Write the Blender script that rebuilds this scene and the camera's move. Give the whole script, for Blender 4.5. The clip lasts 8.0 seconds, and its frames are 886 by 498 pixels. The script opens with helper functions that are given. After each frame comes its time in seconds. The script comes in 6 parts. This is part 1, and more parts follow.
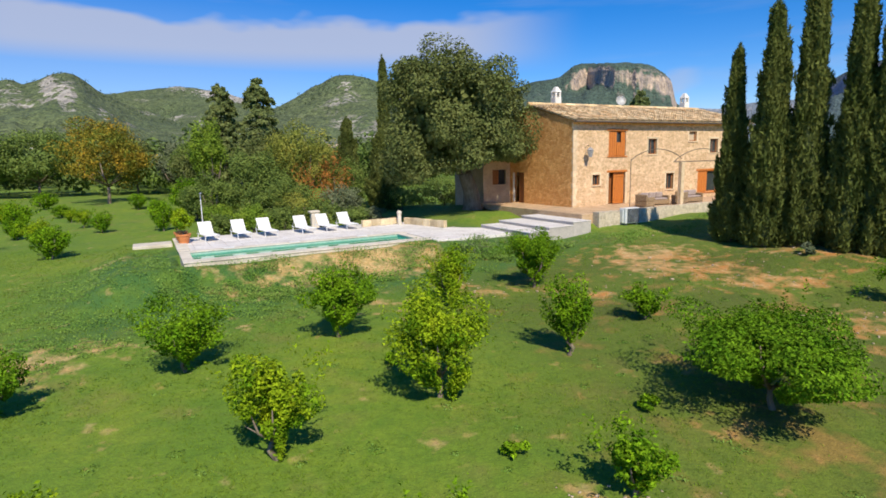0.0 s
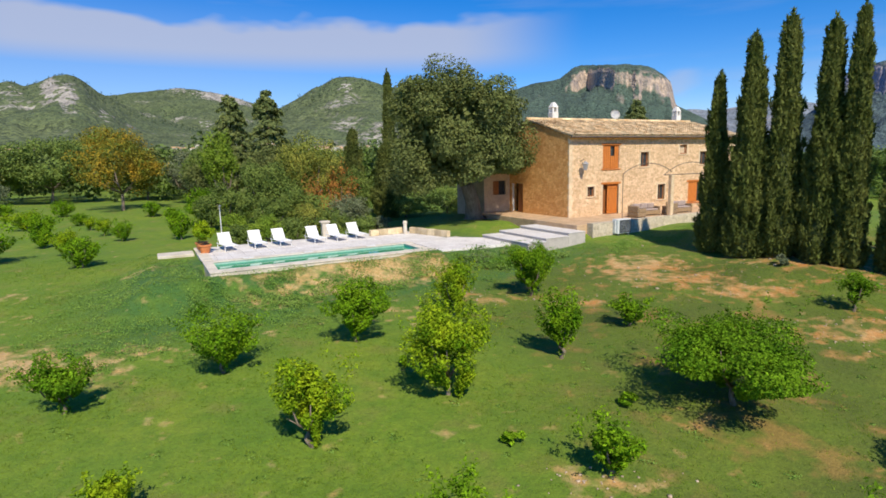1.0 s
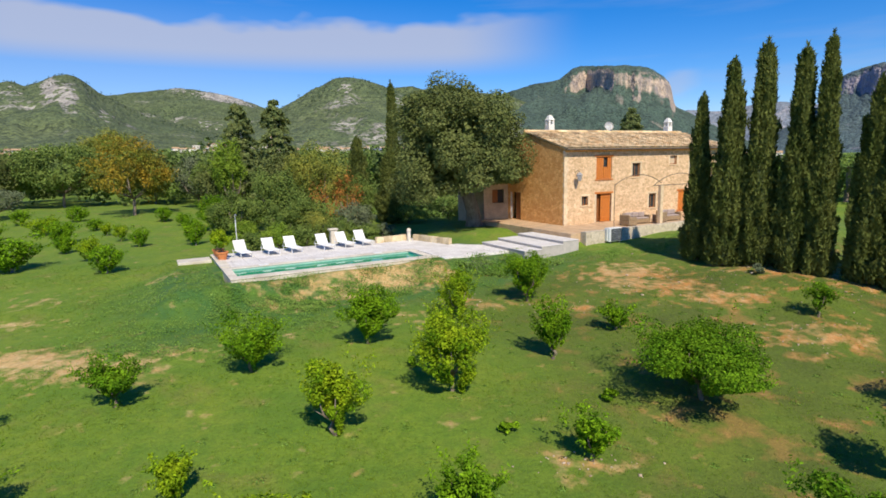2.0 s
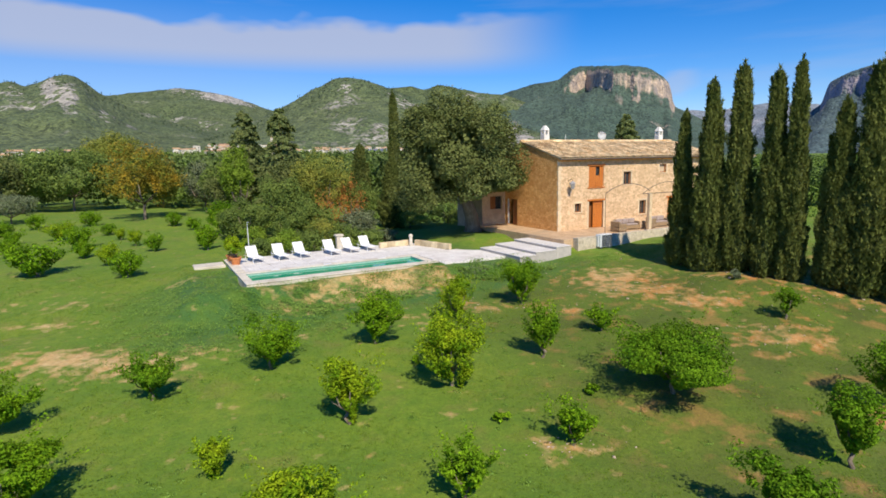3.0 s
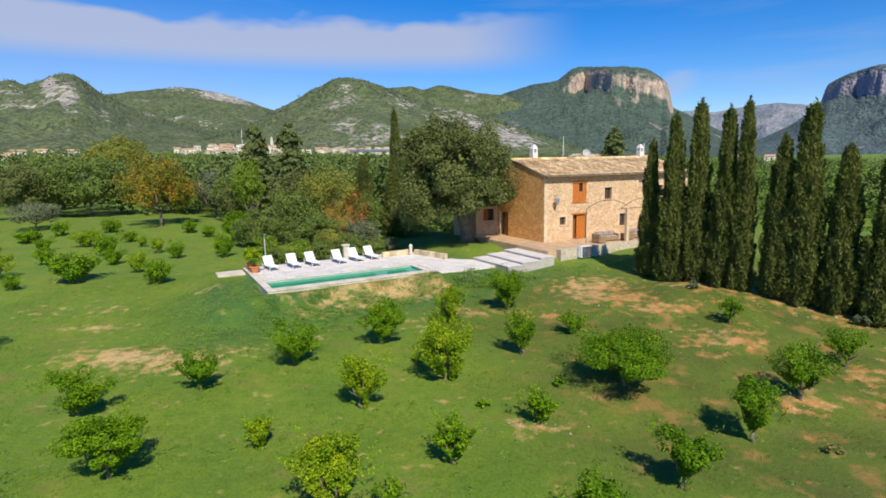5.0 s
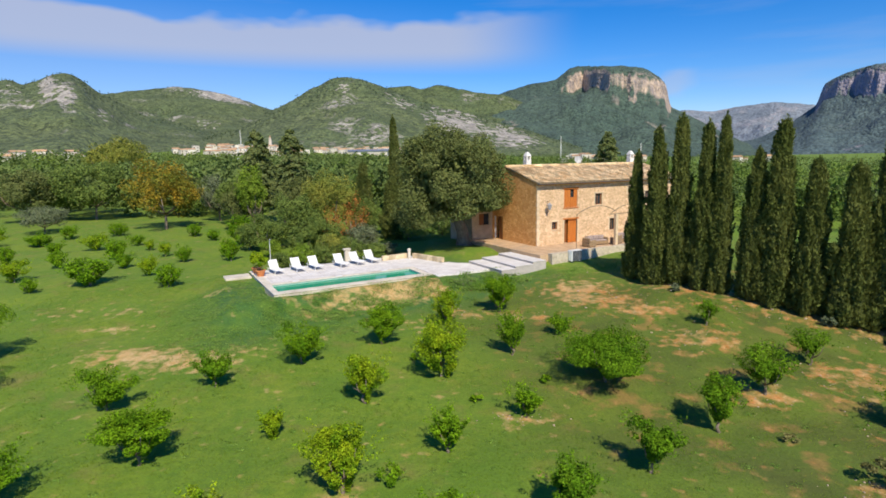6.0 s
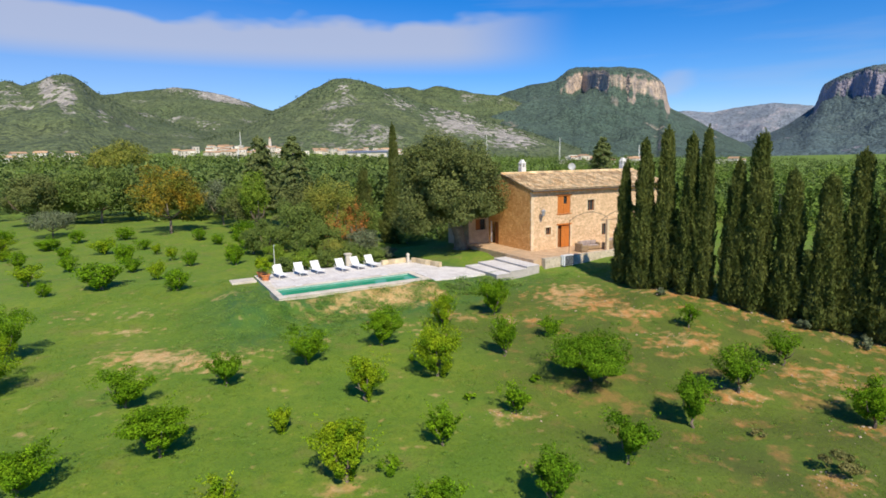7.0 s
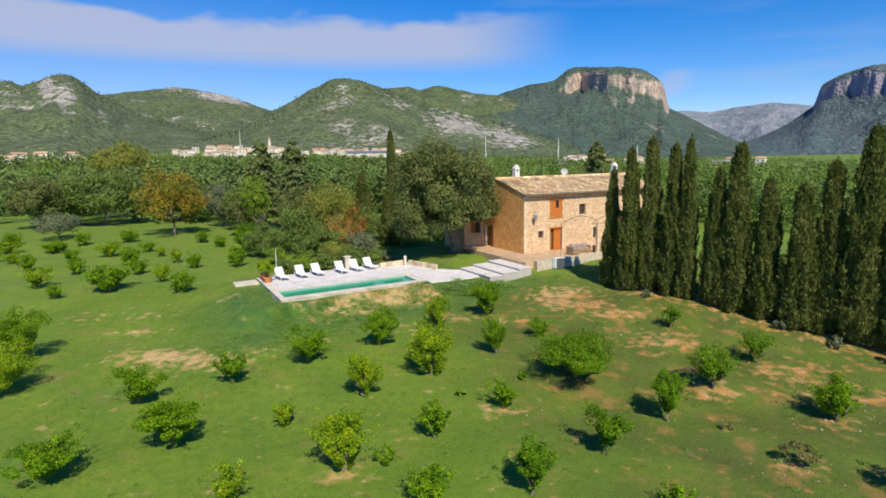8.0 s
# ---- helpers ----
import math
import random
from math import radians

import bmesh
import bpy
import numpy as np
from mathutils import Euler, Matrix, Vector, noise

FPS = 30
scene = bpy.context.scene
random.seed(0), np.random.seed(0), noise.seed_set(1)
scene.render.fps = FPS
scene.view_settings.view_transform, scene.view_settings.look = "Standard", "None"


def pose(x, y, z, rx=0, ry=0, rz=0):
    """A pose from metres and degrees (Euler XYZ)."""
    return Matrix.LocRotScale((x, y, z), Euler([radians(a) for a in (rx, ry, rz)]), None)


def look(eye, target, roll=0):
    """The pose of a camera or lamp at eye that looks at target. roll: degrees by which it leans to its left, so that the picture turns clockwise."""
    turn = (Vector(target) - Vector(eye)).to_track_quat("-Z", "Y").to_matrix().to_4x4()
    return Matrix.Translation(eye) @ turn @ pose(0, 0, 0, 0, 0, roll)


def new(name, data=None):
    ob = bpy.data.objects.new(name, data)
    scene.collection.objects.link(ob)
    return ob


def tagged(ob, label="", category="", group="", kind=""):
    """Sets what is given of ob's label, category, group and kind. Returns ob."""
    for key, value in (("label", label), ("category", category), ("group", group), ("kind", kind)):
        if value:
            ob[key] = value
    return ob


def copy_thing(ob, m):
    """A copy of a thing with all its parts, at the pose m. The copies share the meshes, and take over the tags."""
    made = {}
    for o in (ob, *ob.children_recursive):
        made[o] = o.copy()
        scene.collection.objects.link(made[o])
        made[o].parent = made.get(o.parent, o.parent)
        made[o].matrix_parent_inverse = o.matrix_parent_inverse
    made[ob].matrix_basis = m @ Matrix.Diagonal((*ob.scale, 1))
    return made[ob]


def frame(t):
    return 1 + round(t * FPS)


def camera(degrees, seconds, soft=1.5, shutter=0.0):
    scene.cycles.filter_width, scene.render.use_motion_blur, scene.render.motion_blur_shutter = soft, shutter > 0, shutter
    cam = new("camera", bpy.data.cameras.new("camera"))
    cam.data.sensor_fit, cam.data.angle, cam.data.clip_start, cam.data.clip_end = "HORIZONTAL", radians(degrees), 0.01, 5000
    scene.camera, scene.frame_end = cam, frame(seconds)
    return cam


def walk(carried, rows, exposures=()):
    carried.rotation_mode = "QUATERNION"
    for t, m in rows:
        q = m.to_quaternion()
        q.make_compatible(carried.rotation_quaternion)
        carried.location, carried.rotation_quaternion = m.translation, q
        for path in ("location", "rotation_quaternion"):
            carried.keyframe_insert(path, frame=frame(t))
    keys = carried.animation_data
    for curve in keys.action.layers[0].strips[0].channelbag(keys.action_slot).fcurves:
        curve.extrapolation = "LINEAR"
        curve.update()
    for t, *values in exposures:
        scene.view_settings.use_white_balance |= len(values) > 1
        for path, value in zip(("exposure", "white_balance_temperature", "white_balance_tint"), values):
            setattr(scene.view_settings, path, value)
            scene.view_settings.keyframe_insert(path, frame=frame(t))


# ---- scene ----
cam = camera(77.5, 8.0, 1.7)
PATH = [
    (0, (0.049, 1.278, 3.336), (0.051, 3.252, 3.019), -1.4),
    (0.5, (-0.039, 0.17, 3.758), (-0.039, 2.145, 3.442), -1.4),
    (1, (-0.177, -0.839, 4.179), (-0.175, 1.137, 3.866), -1.4),
    (1.5, (-0.291, -1.895, 4.586), (-0.287, 0.081, 4.274), -1.3),
    (3, (-0.4, -5.138, 5.72), (-0.394, -3.162, 5.407), -1.3),
    (3.5, (-0.391, -6.251, 6.093), (-0.386, -4.276, 5.78), -1.2),
    (4, (-0.359, -7.344, 6.495), (-0.354, -5.369, 6.181), -1.2),
    (4.5, (-0.298, -8.424, 6.878), (-0.291, -6.449, 6.564), -1.1),
    (6, (-0.108, -11.59, 8.015), (-0.092, -9.615, 7.697), -1.1),
    (6.5, (-0.05, -12.515, 8.37), (-0.032, -10.541, 8.053), -1.1),
    (7, (0.06, -13.391, 8.701), (0.078, -11.416, 8.385), -1.1),
    (7.5, (0.198, -14.248, 9.005), (0.218, -12.274, 8.689), -1.1),
    (8, (0.392, -15.152, 9.287), (0.412, -13.178, 8.97), -1.1),
]
walk(cam, [(t, look(eye, target, roll)) for t, eye, target, roll in PATH])

# ---- sky and sun ----
SUN_AZ, SUN_EL = 163.0, 46.5          # degrees clockwise from +y, degrees above the horizon
scene.view_settings.exposure = 0.34
world = bpy.data.worlds.new("sky")
scene.world = world
world.use_nodes = True
wn, wl = world.node_tree.nodes, world.node_tree.links
wn.clear()


def wmath(op, a, b=0.0, clamp=False):
    n = wn.new("ShaderNodeMath")
    n.operation, n.use_clamp = op, clamp
    for i, s in enumerate((a, b)):
        if isinstance(s, (int, float)):
            n.inputs[i].default_value = s
        else:
            wl.new(s, n.inputs[i])
    return n.outputs[0]


def wstep(lo, hi, s):
    n = wn.new("ShaderNodeMapRange")
    n.interpolation_type = "SMOOTHSTEP"
    wl.new(s, n.inputs[0])
    n.inputs[1].default_value, n.inputs[2].default_value = lo, hi
    return n.outputs[0]


sky = wn.new("ShaderNodeTexSky")
sky.sky_type, sky.sun_disc = "NISHITA", False
sky.sun_elevation, sky.sun_rotation = radians(SUN_EL), radians(SUN_AZ)
sky.air_density, sky.dust_density, sky.ozone_density = 1.0, 0.0, 4.0
way = wn.new("ShaderNodeTexCoord").outputs["Generated"]
xyz = wn.new("ShaderNodeSeparateXYZ")
wl.new(way, xyz.inputs[0])
dx, dy, dz = xyz.outputs
side = wmath("ARCTAN2", dx, dy)
puff = wn.new("ShaderNodeTexNoise")
puff.inputs["Scale"].default_value, puff.inputs["Detail"].default_value = 6.0, 3.0
squash = wn.new("ShaderNodeMapping")
squash.inputs["Scale"].default_value = (1.0, 1.0, 2.6)
wl.new(way, squash.inputs[0])
wl.new(squash.outputs[0], puff.inputs["Vector"])
lift = wmath("MULTIPLY", wmath("SUBTRACT", puff.outputs[0], 0.5), 0.085)
height = wmath("ADD", dz, lift)
bank = wmath("MULTIPLY", wstep(0.136, 0.186, dz), wstep(0.236, 0.216, height))
bank = wmath("MULTIPLY", bank, wstep(0.26, 0.02, side))
bank = wmath("MULTIPLY", bank, wstep(-0.9, -0.62, side))
wisp = wn.new("ShaderNodeTexNoise")
wisp.inputs["Scale"].default_value, wisp.inputs["Detail"].default_value = 3.0, 6.0
flat = wn.new("ShaderNodeMapping")
flat.inputs["Scale"].default_value = (1.0, 1.0, 9.0)
wl.new(way, flat.inputs[0])
wl.new(flat.outputs[0], wisp.inputs["Vector"])
thin = wmath("MULTIPLY", wstep(0.52, 0.75, wisp.outputs[0]), 0.15)
tuft = wmath("MULTIPLY", wstep(0.34, 0.39, side), wstep(0.45, 0.40, side))
tuft = wmath("MULTIPLY", tuft, wmath("MULTIPLY", wstep(0.098, 0.112, height), wstep(0.135, 0.12, height)))
bank = wmath("MAXIMUM", bank, wmath("MULTIPLY", tuft, 0.5))
veil = wmath("MULTIPLY", wmath("MULTIPLY", wstep(0.25, -0.5, side), wstep(0.3, 0.16, dz)), 0.3)
bank = wmath("MAXIMUM", bank, veil)
cover = wmath("MAXIMUM", wmath("MULTIPLY", bank, 0.8), wmath("MULTIPLY", thin, wstep(0.02, 0.12, dz)))
mix = wn.new("ShaderNodeMix")
mix.data_type = "RGBA"
wl.new(cover, mix.inputs["Factor"])
deep = wn.new("ShaderNodeHueSaturation")
deep.inputs["Saturation"].default_value, deep.inputs["Value"].default_value = 1.46, 0.86
wl.new(sky.outputs[0], deep.inputs["Color"])
tint = wn.new("ShaderNodeMix")
tint.data_type, tint.blend_type = "RGBA", "MULTIPLY"
tint.inputs["Factor"].default_value = 1.0
tint.inputs["B"].default_value = (0.83, 0.83, 1.06, 1)
wl.new(deep.outputs[0], tint.inputs["A"])
wl.new(tint.outputs["Result"], mix.inputs["A"])
mix.inputs["B"].default_value = (3.35, 3.6, 4.5, 1)
back = wn.new("ShaderNodeBackground")
wl.new(mix.outputs["Result"], back.inputs[0])
back.inputs[1].default_value = 0.12
wl.new(back.outputs[0], wn.new("ShaderNodeOutputWorld").inputs[0])

sun = new("sun", bpy.data.lights.new("sun", "SUN"))
sun.data.energy, sun.data.angle, sun.data.color = 4.25, radians(0.6), (1.0, 0.9, 0.72)
sa, se = radians(SUN_AZ), radians(SUN_EL)
sun.matrix_world = look((100 * math.sin(sa) * math.cos(se), 100 * math.cos(sa) * math.cos(se), 100 * math.sin(se)), (0, 0, 0))

# ---- materials ----


def material(name, low, high, scale=4.0, rough=0.85, bump=0.3, metal=0.0, fine=8.0, island=0.0, stain=None, stain_scale=0.6, piece=0.0,
             thin=0.0, depth=0.02, cells=0.0, mortar=None, stretch=(1, 1, 1)):
    """Two-scale noise between two colours, with relief. island / piece: brightness change from leaf to leaf or piece to piece.
    cells: rubble stones per metre, with mortar between."""
    m = bpy.data.materials.new(name)
    m.use_nodes = True
    n, l = m.node_tree.nodes, m.node_tree.links
    bsdf, out = n["Principled BSDF"], n["Material Output"]
    place = n.new("ShaderNodeTexCoord").outputs["Object"] if cells else n.new("ShaderNodeNewGeometry").outputs["Position"]
    mapping = n.new("ShaderNodeMapping")
    mapping.inputs["Scale"].default_value = stretch
    l.new(place, mapping.inputs[0])
    place = mapping.outputs[0]

    def noise_of(s, detail=5.0):
        t = n.new("ShaderNodeTexNoise")
        t.inputs["Scale"].default_value, t.inputs["Detail"].default_value = s, detail
        l.new(place, t.inputs["Vector"])
        return t.outputs[0]

    def blend(f, a, b):
        x = n.new("ShaderNodeMix")
        x.data_type = "RGBA"
        for s, key in ((f, "Factor"), (a, "A"), (b, "B")):
            if isinstance(s, (tuple, list)):
                x.inputs[key].default_value = (*s, 1)
            elif isinstance(s, float):
                x.inputs[key].default_value = s
            else:
                l.new(s, x.inputs[key])
        return x.outputs["Result"]

    def span(s, a, b, lo=0.0, hi=1.0):
        x = n.new("ShaderNodeMapRange")
        l.new(s, x.inputs[0])
        for i, v in enumerate((a, b, lo, hi)):
            x.inputs[1 + i].default_value = v
        return x.outputs[0]

    grain = noise_of(scale * fine, 6.0)
    colour = blend(span(noise_of(scale), 0.32, 0.68), low, high)
    relief = grain
    if cells:
        vor = n.new("ShaderNodeTexVoronoi")
        vor.inputs["Scale"].default_value = cells
        warp = n.new("ShaderNodeVectorMath")
        warp.operation = "MULTIPLY_ADD"
        wob = n.new("ShaderNodeTexNoise")
        wob.inputs["Scale"].default_value = cells * 1.3
        l.new(place, wob.inputs["Vector"])
        l.new(wob.outputs["Color"], warp.inputs[0])
        warp.inputs[1].default_value = (0.12, 0.12, 0.12)
        l.new(place, warp.inputs[2])
        l.new(warp.outputs[0], vor.inputs["Vector"])
        edge = n.new("ShaderNodeTexVoronoi")
        edge.feature = "DISTANCE_TO_EDGE"
        edge.inputs["Scale"].default_value = cells
        l.new(warp.outputs[0], edge.inputs["Vector"])
        hue = n.new("ShaderNodeSeparateColor")
        l.new(vor.outputs["Color"], hue.inputs[0])
        colour = blend(span(hue.outputs[0], 0.1, 0.9), low, high)
        colour = blend(span(noise_of(scale), 0.3, 0.7, 0.0, 0.5), colour, low)
        joint = span(edge.outputs["Distance"], 0.02, 0.09)
        colour = blend(joint, mortar, colour)
        add = n.new("ShaderNodeMath")
        add.operation = "MULTIPLY_ADD"
        l.new(joint, add.inputs[0])
        add.inputs[1].default_value = 1.2
        l.new(grain, add.inputs[2])
        relief = add.outputs[0]
    if stain:
        colour = blend(span(noise_of(stain_scale, 8.0), 0.5, 0.68, 0.0, 0.75), colour, stain)
    shade = span(grain, 0.2, 0.8, 0.78, 1.2)
    for amount, socket in ((island, n.new("ShaderNodeNewGeometry").outputs["Random Per Island"]), (piece, n.new("ShaderNodeObjectInfo").outputs["Random"])):
        if amount:
            x = n.new("ShaderNodeMath")
            x.operation = "MULTIPLY"
            l.new(shade, x.inputs[0])
            l.new(span(socket, 0, 1, 1 - amount, 1 + amount), x.inputs[1])
            shade = x.outputs[0]
    hsv = n.new("ShaderNodeHueSaturation")
    l.new(shade, hsv.inputs["Value"])
    l.new(colour, hsv.inputs["Color"])
    l.new(hsv.outputs[0], bsdf.inputs["Base Color"])
    bsdf.inputs["Roughness"].default_value, bsdf.inputs["Metallic"].default_value = rough, metal
    if thin:
        bsdf.inputs["Specular IOR Level"].default_value = 0.12
    if bump:
        b = n.new("ShaderNodeBump")
        b.inputs["Strength"].default_value, b.inputs["Distance"].default_value = bump, depth
        l.new(relief, b.inputs["Height"])
        l.new(b.outputs[0], bsdf.inputs["Normal"])
    if thin:
        see = n.new("ShaderNodeBsdfTranslucent")
        l.new(hsv.outputs[0], see.inputs["Color"])
        both = n.new("ShaderNodeMixShader")
        both.inputs[0].default_value = thin
        l.new(bsdf.outputs[0], both.inputs[1])
        l.new(see.outputs[0], both.inputs[2])
        l.new(both.outputs[0], out.inputs[0])
    return m


def foliage(name, low, high, scale=1.2, island=0.25, thin=0.3, rough=0.8):
    return material(name, low, high, scale, rough, 0.0, island=island, thin=thin, fine=6.0)


LEAF_CITRUS = foliage("citrus_leaf", (0.085, 0.2, 0.006), (0.23, 0.39, 0.012), 1.6, 0.45)
LEAF_LIME = foliage("yellowing_citrus_leaf", (0.13, 0.26, 0.008), (0.35, 0.45, 0.014), 1.6, 0.45)
LEAF_DEEP = foliage("deep_green_citrus_leaf", (0.068, 0.17, 0.006), (0.19, 0.34, 0.014), 1.6, 0.45)
LEAF_CYPRESS = foliage("cypress_spray", (0.098, 0.13, 0.03), (0.185, 0.21, 0.055), 0.7, 0.2, thin=0.32, rough=0.9)
LEAF_OAK = foliage("holm_oak_leaf", (0.1, 0.135, 0.038), (0.215, 0.24, 0.078), island=0.2, thin=0.25, rough=0.9)
LEAF_PINE = foliage("pine_needle", (0.14, 0.19, 0.065), (0.27, 0.31, 0.11), thin=0.35, rough=0.8)
LEAF_SHRUB = foliage("shrub_leaf", (0.11, 0.175, 0.04), (0.24, 0.31, 0.07))
LEAF_GREY = foliage("grey_green_leaf", (0.125, 0.16, 0.08), (0.22, 0.25, 0.14), thin=0.15, rough=0.8)
LEAF_POPLAR = foliage("poplar_leaf", (0.17, 0.28, 0.03), (0.29, 0.39, 0.045))
LEAF_AUTUMN = foliage("autumn_leaf", (0.13, 0.2, 0.03), (0.44, 0.27, 0.03), 0.55, 0.4)
LEAF_RED = foliage("rust_leaf", (0.32, 0.15, 0.035), (0.55, 0.22, 0.06))
LEAF_OCHRE = foliage("olive_ochre_leaf", (0.19, 0.25, 0.045), (0.38, 0.36, 0.07), 0.6)
LEAF_DRY = foliage("dry_twig", (0.15, 0.16, 0.05), (0.27, 0.25, 0.09))
BARK = material("bark", (0.13, 0.10, 0.07), (0.26, 0.21, 0.16), 6.0, 0.95, 0.7, stretch=(1, 1, 0.3), depth=0.03)
STONE_FRONT = material("pale_rubble_stone", (0.58, 0.385, 0.21), (0.92, 0.66, 0.415), 0.9, 0.9, 0.6, cells=4.0, mortar=(0.73, 0.52, 0.32), depth=0.05, stretch=(1, 1, 1.35))
STONE_GABLE = material("orange_rubble_stone", (0.66, 0.31, 0.09), (0.92, 0.54, 0.20), 0.9, 0.95, 0.55, cells=3.4, mortar=(0.70, 0.36, 0.13), depth=0.03, stretch=(1, 1, 1.35))
STONE_WALL = material("grey_rubble_stone", (0.46, 0.39, 0.29), (0.68, 0.59, 0.45), 1.2, 0.95, 0.5, cells=4.2, mortar=(0.57, 0.49, 0.37), depth=0.03)
QUOIN = material("pale_cut_stone", (0.64, 0.48, 0.30), (0.78, 0.61, 0.41), 3.0, 0.9, 0.5, piece=0.1)
PLASTER = material("tan_plaster", (0.48, 0.36, 0.24), (0.60, 0.47, 0.33), 1.5, 0.95, 0.3, stain=(0.36, 0.28, 0.22))
TILE = material("clay_roof_tile", (0.56, 0.36, 0.17), (0.86, 0.68, 0.42), 1.1, 0.9, 0.4, island=0.3, stain=(0.38, 0.27, 0.16), stain_scale=0.9)
PATIO = material("clay_paving", (0.46, 0.30, 0.17), (0.60, 0.42, 0.26), 1.5, 0.9, 0.3, stain=(0.4, 0.3, 0.2))
DECK = material("pale_paving", (0.64, 0.60, 0.57), (0.74, 0.71, 0.68), 1.2, 0.8, 0.25, stain=(0.56, 0.52, 0.48), stain_scale=0.9, piece=0.05)
COPING = material("limestone_coping", (0.58, 0.52, 0.42), (0.70, 0.64, 0.54), 2.0, 0.8, 0.3, piece=0.08, stain=(0.48, 0.42, 0.33))
BLOCK = material("sandstone_block", (0.50, 0.38, 0.22), (0.70, 0.58, 0.38), 1.5, 0.95, 0.5, piece=0.25)
FIELD_STONE = material("pale_field_stone", (0.36, 0.27, 0.18), (0.52, 0.42, 0.31), 6.0, 0.95, 0.3, island=0.2)
BASIN = material("pool_lining", (0.34, 0.50, 0.42), (0.42, 0.58, 0.50), 2.0, 0.5, 0.0)
WOOD_ORANGE = material("oiled_orange_wood", (0.46, 0.13, 0.02), (0.62, 0.21, 0.03), 5.0, 0.55, 0.3, stretch=(6, 6, 0.6))
WOOD_BROWN = material("brown_door_wood", (0.20, 0.07, 0.02), (0.34, 0.13, 0.035), 5.0, 0.5, 0.3, stretch=(6, 6, 0.6))
TERRACOTTA = material("terracotta", (0.52, 0.17, 0.05), (0.68, 0.26, 0.09), 5.0, 0.85, 0.2)
SOIL = material("potting_soil", (0.05, 0.035, 0.02), (0.10, 0.07, 0.04), 20.0, 1.0, 0.6)
WHITE_CLOTH = material("white_sling_fabric", (0.74, 0.74, 0.74), (0.82, 0.82, 0.81), 3.0, 0.8, 0.15)
WHITE_METAL = material("white_painted_metal", (0.72, 0.72, 0.71), (0.80, 0.80, 0.79), 3.0, 0.4, 0.05)
WHITEWASH = material("whitewash", (0.66, 0.64, 0.60), (0.80, 0.78, 0.74), 2.5, 0.95, 0.3)
STEEL = material("galvanised_steel", (0.45, 0.46, 0.47), (0.58, 0.59, 0.60), 4.0, 0.4, 0.1, metal=0.8)
IRON = material("weathered_iron", (0.07, 0.055, 0.045), (0.14, 0.11, 0.085), 8.0, 0.75, 0.3)
WICKER = material("grey_brown_wicker", (0.24, 0.16, 0.09), (0.36, 0.26, 0.15), 12.0, 0.9, 0.6)
CUSHION = material("mauve_grey_cushion", (0.32, 0.25, 0.22), (0.42, 0.34, 0.31), 4.0, 0.95, 0.2)
AC_SHELL = material("pale_metal_casing", (0.58, 0.60, 0.60), (0.66, 0.68, 0.68), 4.0, 0.45, 0.05)
AC_DARK = material("dark_fan_grille", (0.05, 0.06, 0.07), (0.10, 0.11, 0.12), 8.0, 0.6, 0.2)
DARK_ROOM = material("unlit_plaster", (0.22, 0.19, 0.16), (0.30, 0.26, 0.22), 2.0, 0.95, 0.1)
LANTERN_GLASS = material("dusty_lantern_glass", (0.26, 0.26, 0.27), (0.40, 0.40, 0.41), 6.0, 0.2, 0.0)
SLATE = material("grey_step_stone", (0.40, 0.37, 0.34), (0.50, 0.46, 0.42), 2.0, 0.85, 0.2)
VILLAGE_WALL = material("village_plaster", (0.62, 0.54, 0.44), (0.78, 0.73, 0.66), 0.05, 0.95, 0.0, piece=0.2)
VILLAGE_ROOF = material("village_roof_tile", (0.40, 0.24, 0.13), (0.52, 0.34, 0.20), 0.2, 0.95, 0.0, piece=0.2)
SHADE_GLASS = material("dark_window_glass", (0.03, 0.035, 0.04), (0.05, 0.055, 0.06), 3.0, 0.08, 0.0)
WOODS = foliage("far_woodland_leaf", (0.1, 0.155, 0.045), (0.18, 0.235, 0.065), 0.05, 0.25, 0.2, 0.85)
WOODS_PALE = foliage("sunlit_grove_leaf", (0.11, 0.185, 0.035), (0.19, 0.265, 0.05), 0.05, 0.25, 0.2, 0.85)
LEAF_FARPINE = foliage("far_pine_needle", (0.05, 0.085, 0.045), (0.09, 0.125, 0.06), 0.05, 0.2, 0.1)
PALM = foliage("palm_leaf", (0.08, 0.15, 0.03), (0.15, 0.22, 0.05))
# solid fill behind the sprays, its darker green painting the column's shaded inside
CYPRESS_CORE = material("cypress_shade_fill", (0.06, 0.082, 0.022), (0.1, 0.122, 0.036), 3.0, 0.95, 0.6, fine=5.0, depth=0.1)
GRASS_BLADE = foliage("grass_blade", (0.15, 0.26, 0.02), (0.24, 0.33, 0.035), 0.4, 0.25, 0.5)
WEED = foliage("bank_weed", (0.12, 0.25, 0.035), (0.23, 0.34, 0.07), 0.8, 0.3, 0.25)


